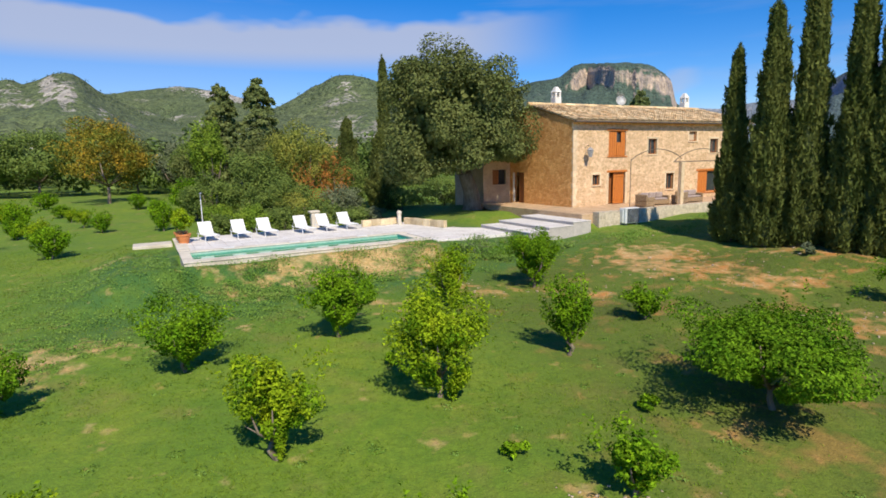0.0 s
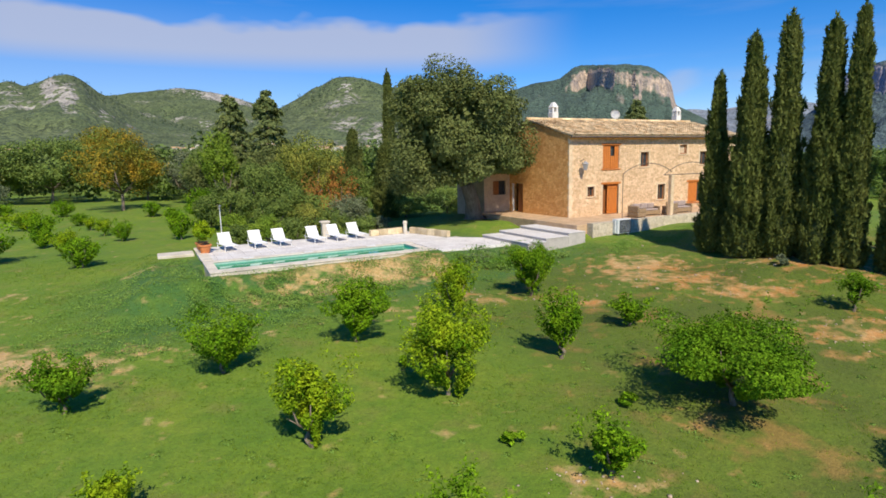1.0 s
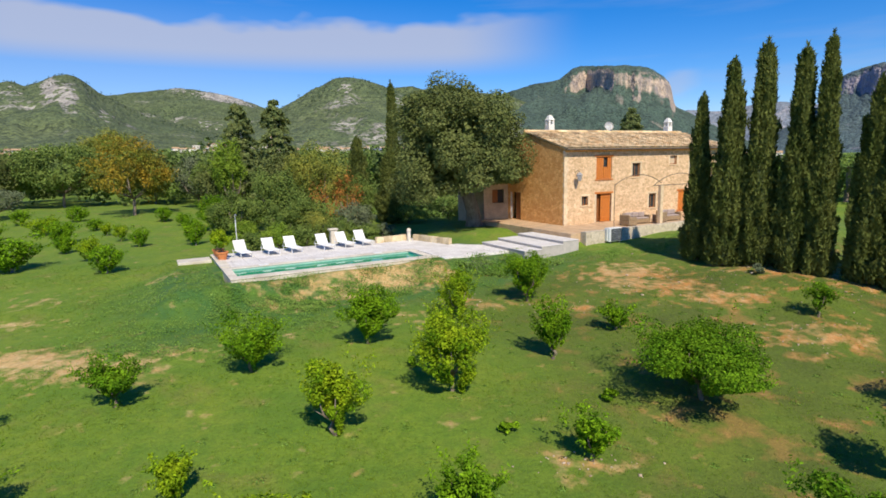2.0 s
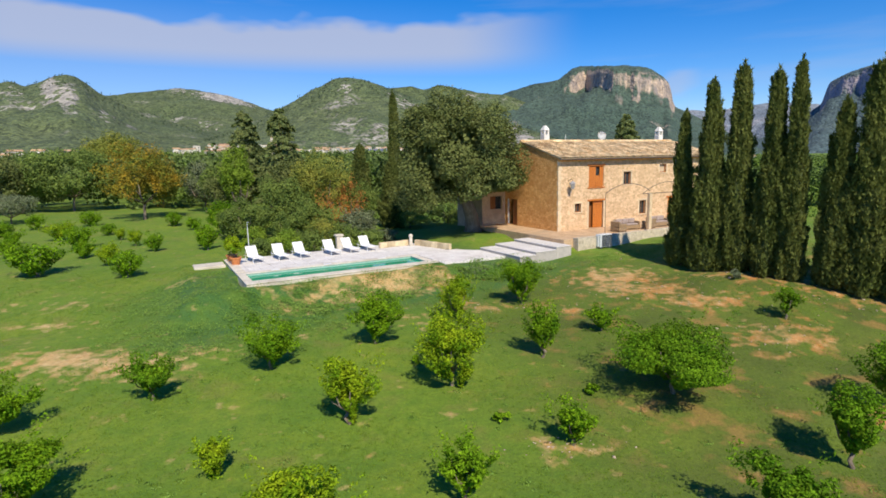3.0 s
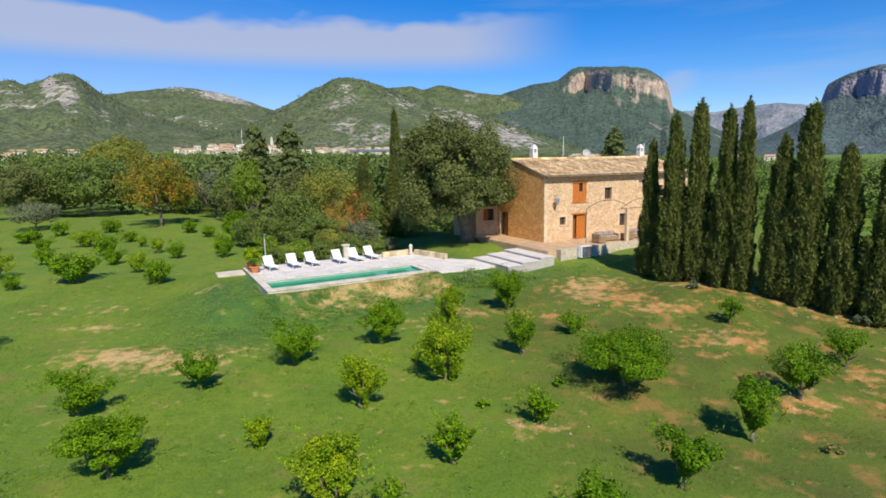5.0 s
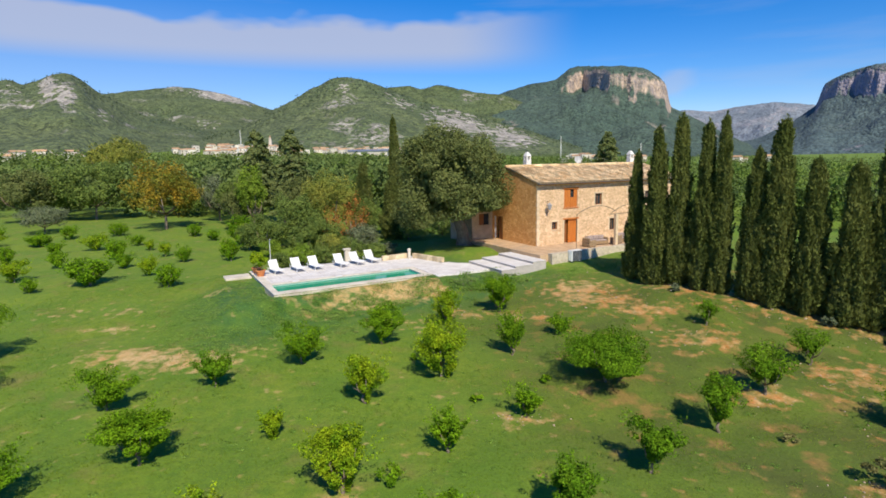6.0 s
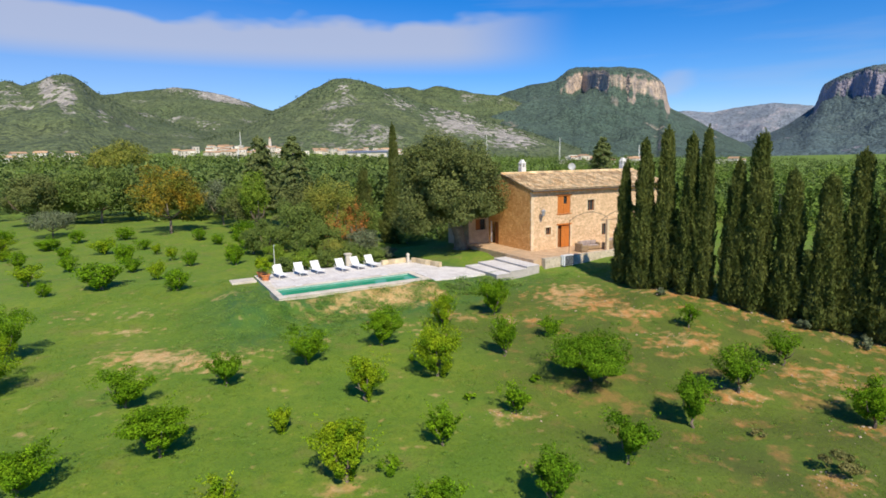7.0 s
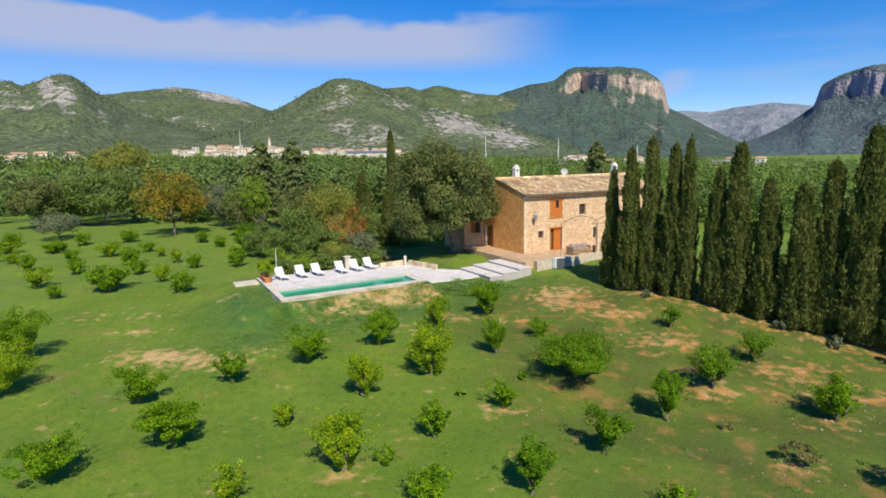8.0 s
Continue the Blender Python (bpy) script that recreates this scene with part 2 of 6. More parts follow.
def water_material():
    m = bpy.data.materials.new("green_pool_water")
    m.use_nodes = True
    n, l = m.node_tree.nodes, m.node_tree.links
    b = n["Principled BSDF"]
    b.inputs["Roughness"].default_value, b.inputs["IOR"].default_value = 0.02, 1.33
    t = n.new("ShaderNodeTexNoise")
    t.inputs["Scale"].default_value = 0.5
    l.new(n.new("ShaderNodeNewGeometry").outputs["Position"], t.inputs["Vector"])
    r = n.new("ShaderNodeMix")
    r.data_type = "RGBA"
    l.new(t.outputs[0], r.inputs["Factor"])
    r.inputs["A"].default_value, r.inputs["B"].default_value = (0.012, 0.28, 0.15, 1), (0.02, 0.35, 0.21, 1)
    l.new(r.outputs["Result"], b.inputs["Base Color"])
    w = n.new("ShaderNodeTexNoise")
    w.inputs["Scale"].default_value = 5.0
    l.new(n.new("ShaderNodeNewGeometry").outputs["Position"], w.inputs["Vector"])
    bp = n.new("ShaderNodeBump")
    bp.inputs["Strength"].default_value, bp.inputs["Distance"].default_value = 0.04, 0.01
    l.new(w.outputs[0], bp.inputs["Height"])
    l.new(bp.outputs[0], b.inputs["Normal"])
    return m


def ground_material():
    """Grass of several greens; the layer 'bare' lays open tan and orange earth, with a ragged edge."""
    m = bpy.data.materials.new("orchard_grass_and_earth")
    m.use_nodes = True
    n, l = m.node_tree.nodes, m.node_tree.links
    b = n["Principled BSDF"]
    pos = n.new("ShaderNodeNewGeometry").outputs["Position"]

    def tex(s, d=6.0):
        t = n.new("ShaderNodeTexNoise")
        t.inputs["Scale"].default_value, t.inputs["Detail"].default_value = s, d
        l.new(pos, t.inputs["Vector"])
        return t.outputs[0]

    def span(s, a, c, lo=0.0, hi=1.0):
        x = n.new("ShaderNodeMapRange")
        l.new(s, x.inputs[0])
        for i, v in enumerate((a, c, lo, hi)):
            x.inputs[1 + i].default_value = v
        return x.outputs[0]

    def blend(f, p, q):
        x = n.new("ShaderNodeMix")
        x.data_type = "RGBA"
        l.new(f, x.inputs["Factor"])
        for s, k in ((p, "A"), (q, "B")):
            if isinstance(s, tuple):
                x.inputs[k].default_value = (*s, 1)
            else:
                l.new(s, x.inputs[k])
        return x.outputs["Result"]

    def calc(op, p, q):
        x = n.new("ShaderNodeMath")
        x.operation = op
        for i, s in enumerate((p, q)):
            if isinstance(s, float):
                x.inputs[i].default_value = s
            else:
                l.new(s, x.inputs[i])
        return x.outputs[0]

    grass = blend(span(tex(0.22), 0.35, 0.65), (0.106, 0.192, 0.010), (0.162, 0.228, 0.014))
    grass = blend(span(tex(1.7), 0.42, 0.7, 0.0, 0.75), grass, (0.085, 0.168, 0.008))
    grass = blend(span(tex(0.55, 8.0), 0.56, 0.72, 0.0, 0.6), grass, (0.195, 0.18, 0.04))
    ochre = n.new("ShaderNodeAttribute")
    ochre.attribute_name = "ochre"
    grass = blend(calc("MULTIPLY", ochre.outputs["Fac"], span(tex(0.3), 0.3, 0.7, 0.35, 1.0)), grass, (0.072, 0.094, 0.012))
    grass = blend(calc("MULTIPLY", ochre.outputs["Fac"], span(tex(0.8, 9.0), 0.54, 0.66, 0.0, 0.6)), grass, (0.30, 0.17, 0.05))
    earth = blend(span(tex(0.35), 0.4, 0.6), (0.50, 0.345, 0.145), (0.47, 0.285, 0.10))
    earth = blend(calc("MULTIPLY", ochre.outputs["Fac"], span(tex(0.4, 4.0), 0.4, 0.6, 0.35, 1.0)), earth, (0.44, 0.19, 0.045))
    earth = blend(span(tex(3.5), 0.45, 0.75, 0.0, 0.7), earth, (0.57, 0.44, 0.225))
    layer = n.new("ShaderNodeAttribute")
    layer.attribute_name = "bare"
    ragged = calc("ADD", layer.outputs["Fac"], calc("MULTIPLY", calc("SUBTRACT", tex(1.6, 10.0), 0.5), 2.8))
    lush = n.new("ShaderNodeAttribute")
    lush.attribute_name = "lush"
    grass = blend(calc("MULTIPLY", lush.outputs["Fac"], span(tex(0.9), 0.3, 0.6, 0.3, 1.0)), grass, (0.05, 0.13, 0.022))
    colour = blend(span(ragged, 0.36, 0.98), grass, earth)
    hsv = n.new("ShaderNodeHueSaturation")
    l.new(colour, hsv.inputs["Color"])
    l.new(calc("MULTIPLY", span(tex(9.0), 0.25, 0.75, 0.82, 1.18), span(tex(38.0, 4.0), 0.25, 0.75, 0.74, 1.26)), hsv.inputs["Value"])
    l.new(hsv.outputs[0], b.inputs["Base Color"])
    b.inputs["Roughness"].default_value = 0.95
    bp = n.new("ShaderNodeBump")
    bp.inputs["Strength"].default_value, bp.inputs["Distance"].default_value = 0.65, 0.05
    l.new(calc("ADD", tex(20.0), calc("MULTIPLY", tex(3.0), 1.5)), bp.inputs["Height"])
    l.new(bp.outputs[0], b.inputs["Normal"])
    return m


def mountain_material(name, low, high, rock_low, rock_high, rock_share):
    """Pine scrub on gentle ground, bare rock on steep ground and in patches."""
    m = bpy.data.materials.new(name)
    m.use_nodes = True
    n, l = m.node_tree.nodes, m.node_tree.links
    b = n["Principled BSDF"]
    geo = n.new("ShaderNodeNewGeometry")

    def tex(s, d=8.0, stretch=1.0):
        t = n.new("ShaderNodeTexNoise")
        t.inputs["Scale"].default_value, t.inputs["Detail"].default_value = s, d
        p = n.new("ShaderNodeMapping")
        p.inputs["Scale"].default_value = (1, 1, stretch)
        l.new(geo.outputs["Position"], p.inputs[0])
        l.new(p.outputs[0], t.inputs["Vector"])
        return t.outputs[0]

    def span(s, a, c, lo=0.0, hi=1.0):
        x = n.new("ShaderNodeMapRange")
        l.new(s, x.inputs[0])
        for i, v in enumerate((a, c, lo, hi)):
            x.inputs[1 + i].default_value = v
        return x.outputs[0]

    def blend(f, p, q):
        x = n.new("ShaderNodeMix")
        x.data_type = "RGBA"
        l.new(f, x.inputs["Factor"])
        for s, k in ((p, "A"), (q, "B")):
            if isinstance(s, tuple):
                x.inputs[k].default_value = (*s, 1)
            else:
                l.new(s, x.inputs[k])
        return x.outputs["Result"]

    crowns = n.new("ShaderNodeTexVoronoi")
    crowns.inputs["Scale"].default_value = 0.13
    l.new(geo.outputs["Position"], crowns.inputs["Vector"])
    tone = n.new("ShaderNodeSeparateColor")
    l.new(crowns.outputs["Color"], tone.inputs[0])
    green = blend(span(tex(0.006), 0.35, 0.65), low, high)
    green = blend(span(tone.outputs[0], 0.25, 0.8, 0.0, 0.8), green, tuple(c * 0.4 for c in low))
    green = blend(span(tex(0.24, 2.0), 0.48, 0.6, 0.0, 0.6), green, tuple(c * 1.5 for c in high))
    green = blend(span(tex(0.022, 4.0), 0.5, 0.68, 0.0, 0.6), green, tuple(c * 0.6 for c in low))
    rock = blend(span(tex(0.05, 8.0, 0.3), 0.38, 0.62), rock_low, rock_high)
    rock = blend(span(tex(0.19, 4.0, 0.5), 0.5, 0.66, 0.0, 0.7), rock, tuple(c * 0.5 for c in rock_low))
    nz = n.new("ShaderNodeSeparateXYZ")
    l.new(geo.outputs["Normal"], nz.inputs[0])
    steep = span(nz.outputs[2], 0.66, 0.5)
    patch = span(tex(0.0075, 10.0), 0.64 - rock_share, 0.72 - rock_share, 0.0, 0.8)
    speck = span(tex(0.1, 6.0), 0.47, 0.55)
    x = n.new("ShaderNodeMath")
    x.operation = "MULTIPLY"
    l.new(patch, x.inputs[0])
    l.new(speck, x.inputs[1])
    y = n.new("ShaderNodeMath")
    y.operation = "MAXIMUM"
    l.new(steep, y.inputs[0])
    l.new(x.outputs[0], y.inputs[1])
    worn = n.new("ShaderNodeAttribute")
    worn.attribute_name = "scar"
    ragged = n.new("ShaderNodeMath")
    ragged.operation = "MULTIPLY_ADD"
    l.new(tex(0.075, 10.0), ragged.inputs[0])
    ragged.inputs[1].default_value = 3.4
    l.new(worn.outputs["Fac"], ragged.inputs[2])
    open_rock = n.new("ShaderNodeMath")
    open_rock.operation = "MULTIPLY"
    l.new(span(ragged.outputs[0], 2.08, 2.28, 0.0, 0.92), open_rock.inputs[0])
    l.new(span(worn.outputs["Fac"], 0.0, 0.15), open_rock.inputs[1])
    top = n.new("ShaderNodeMath")
    top.operation = "MAXIMUM"
    l.new(y.outputs[0], top.inputs[0])
    l.new(open_rock.outputs[0], top.inputs[1])
    l.new(blend(top.outputs[0], green, rock), b.inputs["Base Color"])
    b.inputs["Roughness"].default_value = 1.0
    bp = n.new("ShaderNodeBump")
    bp.inputs["Strength"].default_value, bp.inputs["Distance"].default_value = 1.0, 5.5
    lumps = n.new("ShaderNodeMath")
    lumps.operation = "MULTIPLY_ADD"
    l.new(crowns.outputs["Distance"], lumps.inputs[0])
    lumps.inputs[1].default_value = -0.7
    l.new(tex(0.06, 6.0), lumps.inputs[2])
    l.new(lumps.outputs[0], bp.inputs["Height"])
    l.new(bp.outputs[0], b.inputs["Normal"])
    return m


WATER, GROUND = water_material(), ground_material()
HILL_GREEN = mountain_material("pine_scrub_hillside", (0.07, 0.105, 0.042), (0.112, 0.14, 0.052), (0.24, 0.22, 0.20), (0.46, 0.42, 0.37), 0.04)
HILL_ROCKY = mountain_material("rocky_scrub_hillside", (0.07, 0.105, 0.046), (0.112, 0.14, 0.056), (0.26, 0.24, 0.22), (0.50, 0.46, 0.41), 0.05)
# the blue mixed into these three base colours stands in for distance haze
HILL_MESA = mountain_material("cliff_and_hazed_forest", (0.05, 0.086, 0.066), (0.07, 0.11, 0.08), (0.27, 0.23, 0.21), (0.56, 0.43, 0.32), 0.0)
# bluff rock also carries the blue of its shaded side in its colour
HILL_BLUFF = mountain_material("haze_blue_limestone_bluff", (0.06, 0.10, 0.11), (0.085, 0.125, 0.125), (0.25, 0.24, 0.31), (0.36, 0.31, 0.33), 0.0)
HILL_FAR = mountain_material("distant_hazed_range", (0.15, 0.19, 0.23), (0.22, 0.25, 0.29), (0.30, 0.29, 0.32), (0.45, 0.41, 0.40), 0.12)

# ---- building helpers ----


def finish(name, bm, mat, smooth=False):
    me = bpy.data.meshes.new(name)
    bm.normal_update()
    bm.to_mesh(me)
    bm.free()
    me.materials.append(mat)
    if smooth:
        me.polygons.foreach_set("use_smooth", [True] * len(me.polygons))
    return me


def part(name, bm, mat, parent, label="", smooth=False):
    """One mesh object under a thing or a part."""
    ob = new(name, bm if isinstance(bm, bpy.types.Mesh) else finish(name, bm, mat, smooth))
    ob.parent = parent
    return tagged(ob, label)


def thing(name, m, label, category, group="", kind=""):
    """An Empty at the thing's base."""
    ob = new(name)
    ob.empty_display_size = 0.2
    ob.matrix_world = m
    return tagged(ob, label, category, group, kind)


def np_mesh(name, verts, faces, mat, smooth=False):
    verts, faces = np.asarray(verts, np.float32), np.asarray(faces, np.int32)
    me = bpy.data.meshes.new(name)
    k = faces.shape[1]
    me.vertices.add(len(verts))
    me.vertices.foreach_set("co", verts.ravel())
    me.loops.add(faces.size)
    me.loops.foreach_set("vertex_index", faces.ravel())
    me.polygons.add(len(faces))
    me.polygons.foreach_set("loop_start", np.arange(0, faces.size, k, dtype=np.int32))
    if smooth:
        me.polygons.foreach_set("use_smooth", np.ones(len(faces), bool))
    me.update(calc_edges=True)
    me.materials.append(mat)
    return me


def box(bm, x0, x1, y0, y1, z0, z1, bevel=0.0):
    r = bmesh.ops.create_cube(bm, size=1.0, matrix=Matrix.Translation(((x0 + x1) / 2, (y0 + y1) / 2, (z0 + z1) / 2)) @ Matrix.Diagonal((x1 - x0, y1 - y0, z1 - z0, 1)))
    if bevel:
        edges = {e for v in r["verts"] for e in v.link_edges}
        bmesh.ops.bevel(bm, geom=list(edges), offset=bevel, segments=1, affect="EDGES")
    return bm


def boxed(*args, bevel=0.0):
    return box(bmesh.new(), *args, bevel=bevel)


def tube(bm, pts, radii, n=8):
    """A tapered tube along points."""
    pts = [Vector(p) for p in pts]
    rings = []
    for i, p in enumerate(pts):
        d = (pts[min(i + 1, len(pts) - 1)] - pts[max(i - 1, 0)]).normalized()
        a = d.orthogonal().normalized() if abs(d.z) < 0.99 else Vector((1, 0, 0))
        b = d.cross(a)
        r = radii[i] if isinstance(radii, (list, tuple)) else radii
        rings.append([bm.verts.new(p + (a * math.cos(2 * math.pi * k / n) + b * math.sin(2 * math.pi * k / n)) * r) for k in range(n)])
    for r0, r1 in zip(rings, rings[1:]):
        for k in range(n):
            bm.faces.new((r0[k], r0[(k + 1) % n], r1[(k + 1) % n], r1[k]))
    bm.faces.new(rings[0][::-1])
    bm.faces.new(rings[-1])
    return bm


def lathe(bm, profile, n=20, centre=(0, 0)):
    rings = [[bm.verts.new((centre[0] + r * math.cos(2 * math.pi * k / n), centre[1] + r * math.sin(2 * math.pi * k / n), z)) for k in range(n)] for r, z in profile]
    for r0, r1 in zip(rings, rings[1:]):
        for k in range(n):
            bm.faces.new((r0[k], r0[(k + 1) % n], r1[(k + 1) % n], r1[k]))
    bm.faces.new(rings[0][::-1])
    bm.faces.new(rings[-1])
    return bm


def leaf_cloud(p, nrm, size, aspect, rng):
    """One folded diamond leaf at each point p, facing nrm."""
    n = len(p)
    nrm = nrm / (np.linalg.norm(nrm, axis=1, keepdims=True) + 1e-9)
    t = rng.normal(size=(n, 3))
    t -= nrm * np.sum(t * nrm, 1, keepdims=True)
    t /= np.linalg.norm(t, axis=1, keepdims=True) + 1e-9
    b = np.cross(nrm, t)
    s = (size * rng.uniform(0.65, 1.3, n))[:, None]
    v = np.empty((n, 4, 3))
    v[:, 0] = p - t * s * 0.5
    v[:, 1] = p + b * s * aspect * 0.5 + nrm * s * 0.08
    v[:, 2] = p + t * s * 0.5 - nrm * s * 0.1
    v[:, 3] = p - b * s * aspect * 0.5 + nrm * s * 0.08
    i = np.arange(n)[:, None] * 4
    f = np.concatenate((i + np.array([[0, 1, 2]]), i + np.array([[0, 2, 3]])), 1).reshape(-1, 3)
    return v.reshape(-1, 3), f


def smooth01(a, b, v):
    t = np.clip((np.asarray(v, float) - a) / (b - a), 0, 1)
    return t * t * (3 - 2 * t)


# ---- the lie of the land ----
AXIS = radians(28.0)                  # house, pool and terrace share one direction
CORNER = (9.0, 38.9)                  # the house's near corner
SITE = Matrix.Translation((*CORNER, 0)) @ Matrix.Rotation(AXIS, 4, "Z")


def site_uv(x, y):
    dx_, dy_ = x - CORNER[0], y - CORNER[1]
    return dx_ * math.cos(AXIS) + dy_ * math.sin(AXIS), -dx_ * math.sin(AXIS) + dy_ * math.cos(AXIS)


def ground_z(x, y):
    """Height of the ground: orchard below, pool and house on raised terraces, the valley rising gently to the village."""
    x, y = np.asarray(x, float), np.asarray(y, float)
    z = -2.95 + 0.5 * smooth01(10, 20, y) + 1.0 * smooth01(18, 36, y) + 0.25 * smooth01(36, 48, y) + 0.8 * smooth01(48, 66, y)
    z = z + 0.55 * smooth01(3, 11, x) * smooth01(14, 26, y) * (1 - smooth01(34, 50, y))
    z = z + 0.55 * smooth01(12, 18, x) * smooth01(15, 23, y) * (1 - smooth01(34, 50, y))
    z = z - 0.25 * smooth01(2, 10, x) * (1 - smooth01(9, 14, y))
    far = smooth01(100, 260, y)
    z = z + far * np.maximum(np.clip(y - 100, 0, 900) * 0.02 - np.clip(x, -500, 500) * 0.025, -2)
    z = z + 6 * np.exp(-((x + 110) / 150) ** 2 - ((y - 800) / 80) ** 2)
    z = z + 9 * np.exp(-((x + 275) / 80) ** 2 - ((y - 700) / 90) ** 2)
    k = 0.22
    u, v = site_uv(x, y)
    du, dv = np.maximum(np.abs(u + 19.1) - 7.9, 0), np.maximum(np.abs(v - 2.6) - 5.2, 0)
    m = -1.12 - 0.55 * np.hypot(du, dv)
    z = np.log(np.exp(z / k) + np.exp(m / k)) * k
    du, dv = np.maximum(np.abs(u + 7.6) - 6.0, 0), np.maximum(np.abs(v + 1.0) - 2.8, 0)
    m = -1.08 - 0.5 * np.hypot(du, dv)
    z = np.log(np.exp(z / k) + np.exp(m / k)) * k
    du, dv = np.maximum(np.abs(u - 9.5) - 11.5, 0), np.maximum(np.abs(v - 3.5) - 7.2, 0)
    m = -0.52 - 0.95 * np.hypot(du, dv)
    z = np.log(np.exp(z / k) + np.exp(m / k)) * k
    du, dv = np.maximum(np.abs(u + 1.5) - 4.5, 0), np.maximum(np.abs(v - 7.5) - 4.0, 0)
    m = -0.42 - 0.22 * np.hypot(du, dv)
    z = np.log(np.exp(z / k) + np.exp(m / k)) * k
    return z + 0.03 * np.sin(x * 0.9 + 1.3 * np.sin(y * 0.5)) + 0.03 * np.sin(y * 1.1 + np.sin(x * 0.7))


def gz(x, y):
    return float(ground_z(x, y))


# bare patches: centre, half sizes, strength
BARE = [
    (-16.6, 18.0, 3.1, 1.2, 0.9), (-13.8, 17.2, 2.3, 1.1, 0.85), (-11.0, 18.6, 1.6, 0.6, 0.55), (-16.4, 28.7, 1.0, 0.5, 0.7), (-21.3, 22.7, 2.2, 0.7, 0.5), (-24.1, 26.1, 3.5, 1.2, 0.35),
    (-3.0, 23.1, 1.6, 0.7, 0.6), (-1.1, 21.8, 1.3, 0.6, 0.5), (1.6, 24.3, 1.5, 0.8, 0.7), (5.4, 23.0, 1.5, 0.7, 0.65),
    (9.9, 27.4, 2.6, 1.9, 0.8), (10.9, 25.2, 2.3, 1.4, 0.8), (13.2, 22.7, 2.6, 0.9, 0.7), (14.6, 18.2, 2.2, 1.3, 0.6), (14.7, 12.2, 1.4, 0.8, 0.8),
    (20.2, 14.2, 2.4, 0.9, 0.75), (20.3, 12.2, 2.2, 0.8, 0.55), (22.5, 11.2, 2.0, 0.8, 0.5), (3.3, 10.5, 1.0, 0.45, 0.7), (-3.5, 5.2, 0.95, 0.5, 0.75),
    (14.9, 5.2, 1.2, 0.5, 0.55), (19.2, 8.6, 1.8, 0.7, 0.5), (8.0, 15.6, 1.2, 0.5, 0.3), (-7.4, 20.4, 1.2, 0.5, 0.45), (-27.0, 14.0, 1.5, 0.6, 0.4), (6.2, 13.0, 0.9, 0.5, 0.4),
    (-18.5, 9.5, 0.8, 0.4, 0.45), (-52.0, 46.0, 3.0, 1.0, 0.4), (-49.0, 40.0, 2.0, 0.8, 0.4), (-21.0, 62.0, 5.0, 1.2, 0.4),
]


def build_ground():
    def axis(lo, hi, step, reach):
        core = np.arange(lo, hi + 0.001, step)
        grow = np.cumsum(step * 1.14 ** np.arange(1, 70))
        grow = grow[grow < reach]
        return np.concatenate((lo - grow[::-1], core, hi + grow))

    xs, ys = axis(-46, 34, 0.4, 4200), axis(-8, 52, 0.4, 4200)
    gx, gy = np.meshgrid(xs, ys)
    z = ground_z(gx, gy)
    u, v = site_uv(gx, gy)
    inside = (u > -24.5) & (u < -12.3) & (v > -1.8) & (v < 1.3)
    z = np.where(inside, -2.6, z)
    nx, ny = len(xs), len(ys)
    idx = np.arange(nx * ny).reshape(ny, nx)
    faces = np.stack((idx[:-1, :-1], idx[:-1, 1:], idx[1:, 1:], idx[1:, :-1]), -1).reshape(-1, 4)
    me = np_mesh("ground", np.stack((gx, gy, z), -1).reshape(-1, 3), faces, GROUND, True)
    bare = np.zeros_like(gx)
    for cx, cy, rx, ry, s in BARE:
        bare = np.maximum(bare, s * np.clip(1.35 - np.hypot((gx - cx) / rx, (gy - cy) / ry) * 0.75, 0, 1))
    # the cut bank in front of the pool and the trodden strip along the cypress row
    cut = smooth01(-25.4, -21.5, u) * smooth01(-11.6, -13.0, u) * smooth01(-2.0, -2.6, v) * smooth01(-6.8, -4.8, v)
    bare = np.maximum(bare, (0.62 + 0.3 * smooth01(-21, -17, u)) * cut)
    strip = np.abs((gx + gy - 42.6) / 1.414)
    bare = np.maximum(bare, 0.55 * np.clip(1.6 - strip / 1.4, 0, 1) * smooth01(13, 15.5, gx))
    lush = np.maximum(smooth01(-32, -27, u) * smooth01(-6, -9, u) * smooth01(-9.5, -6, v) * smooth01(6, 2, v), 0.7 * smooth01(-9, -6, u) * smooth01(-2, -4, u) * smooth01(-9, -7, v) * smooth01(-3, -5, v))
    for name, values in (("bare", bare), ("lush", lush), ("ochre", smooth01(-2, 9, gx + 0.25 * (gy - 14)) * smooth01(36, 26, gy))):
        a = me.attributes.new(name, "FLOAT", "POINT")
        a.data.foreach_set("value", values.astype(np.float32).ravel())
    ob = new("ground", me)
    return tagged(ob, "green orchard grass with bare tan and orange earth", "ground", kind="structure")


build_ground()


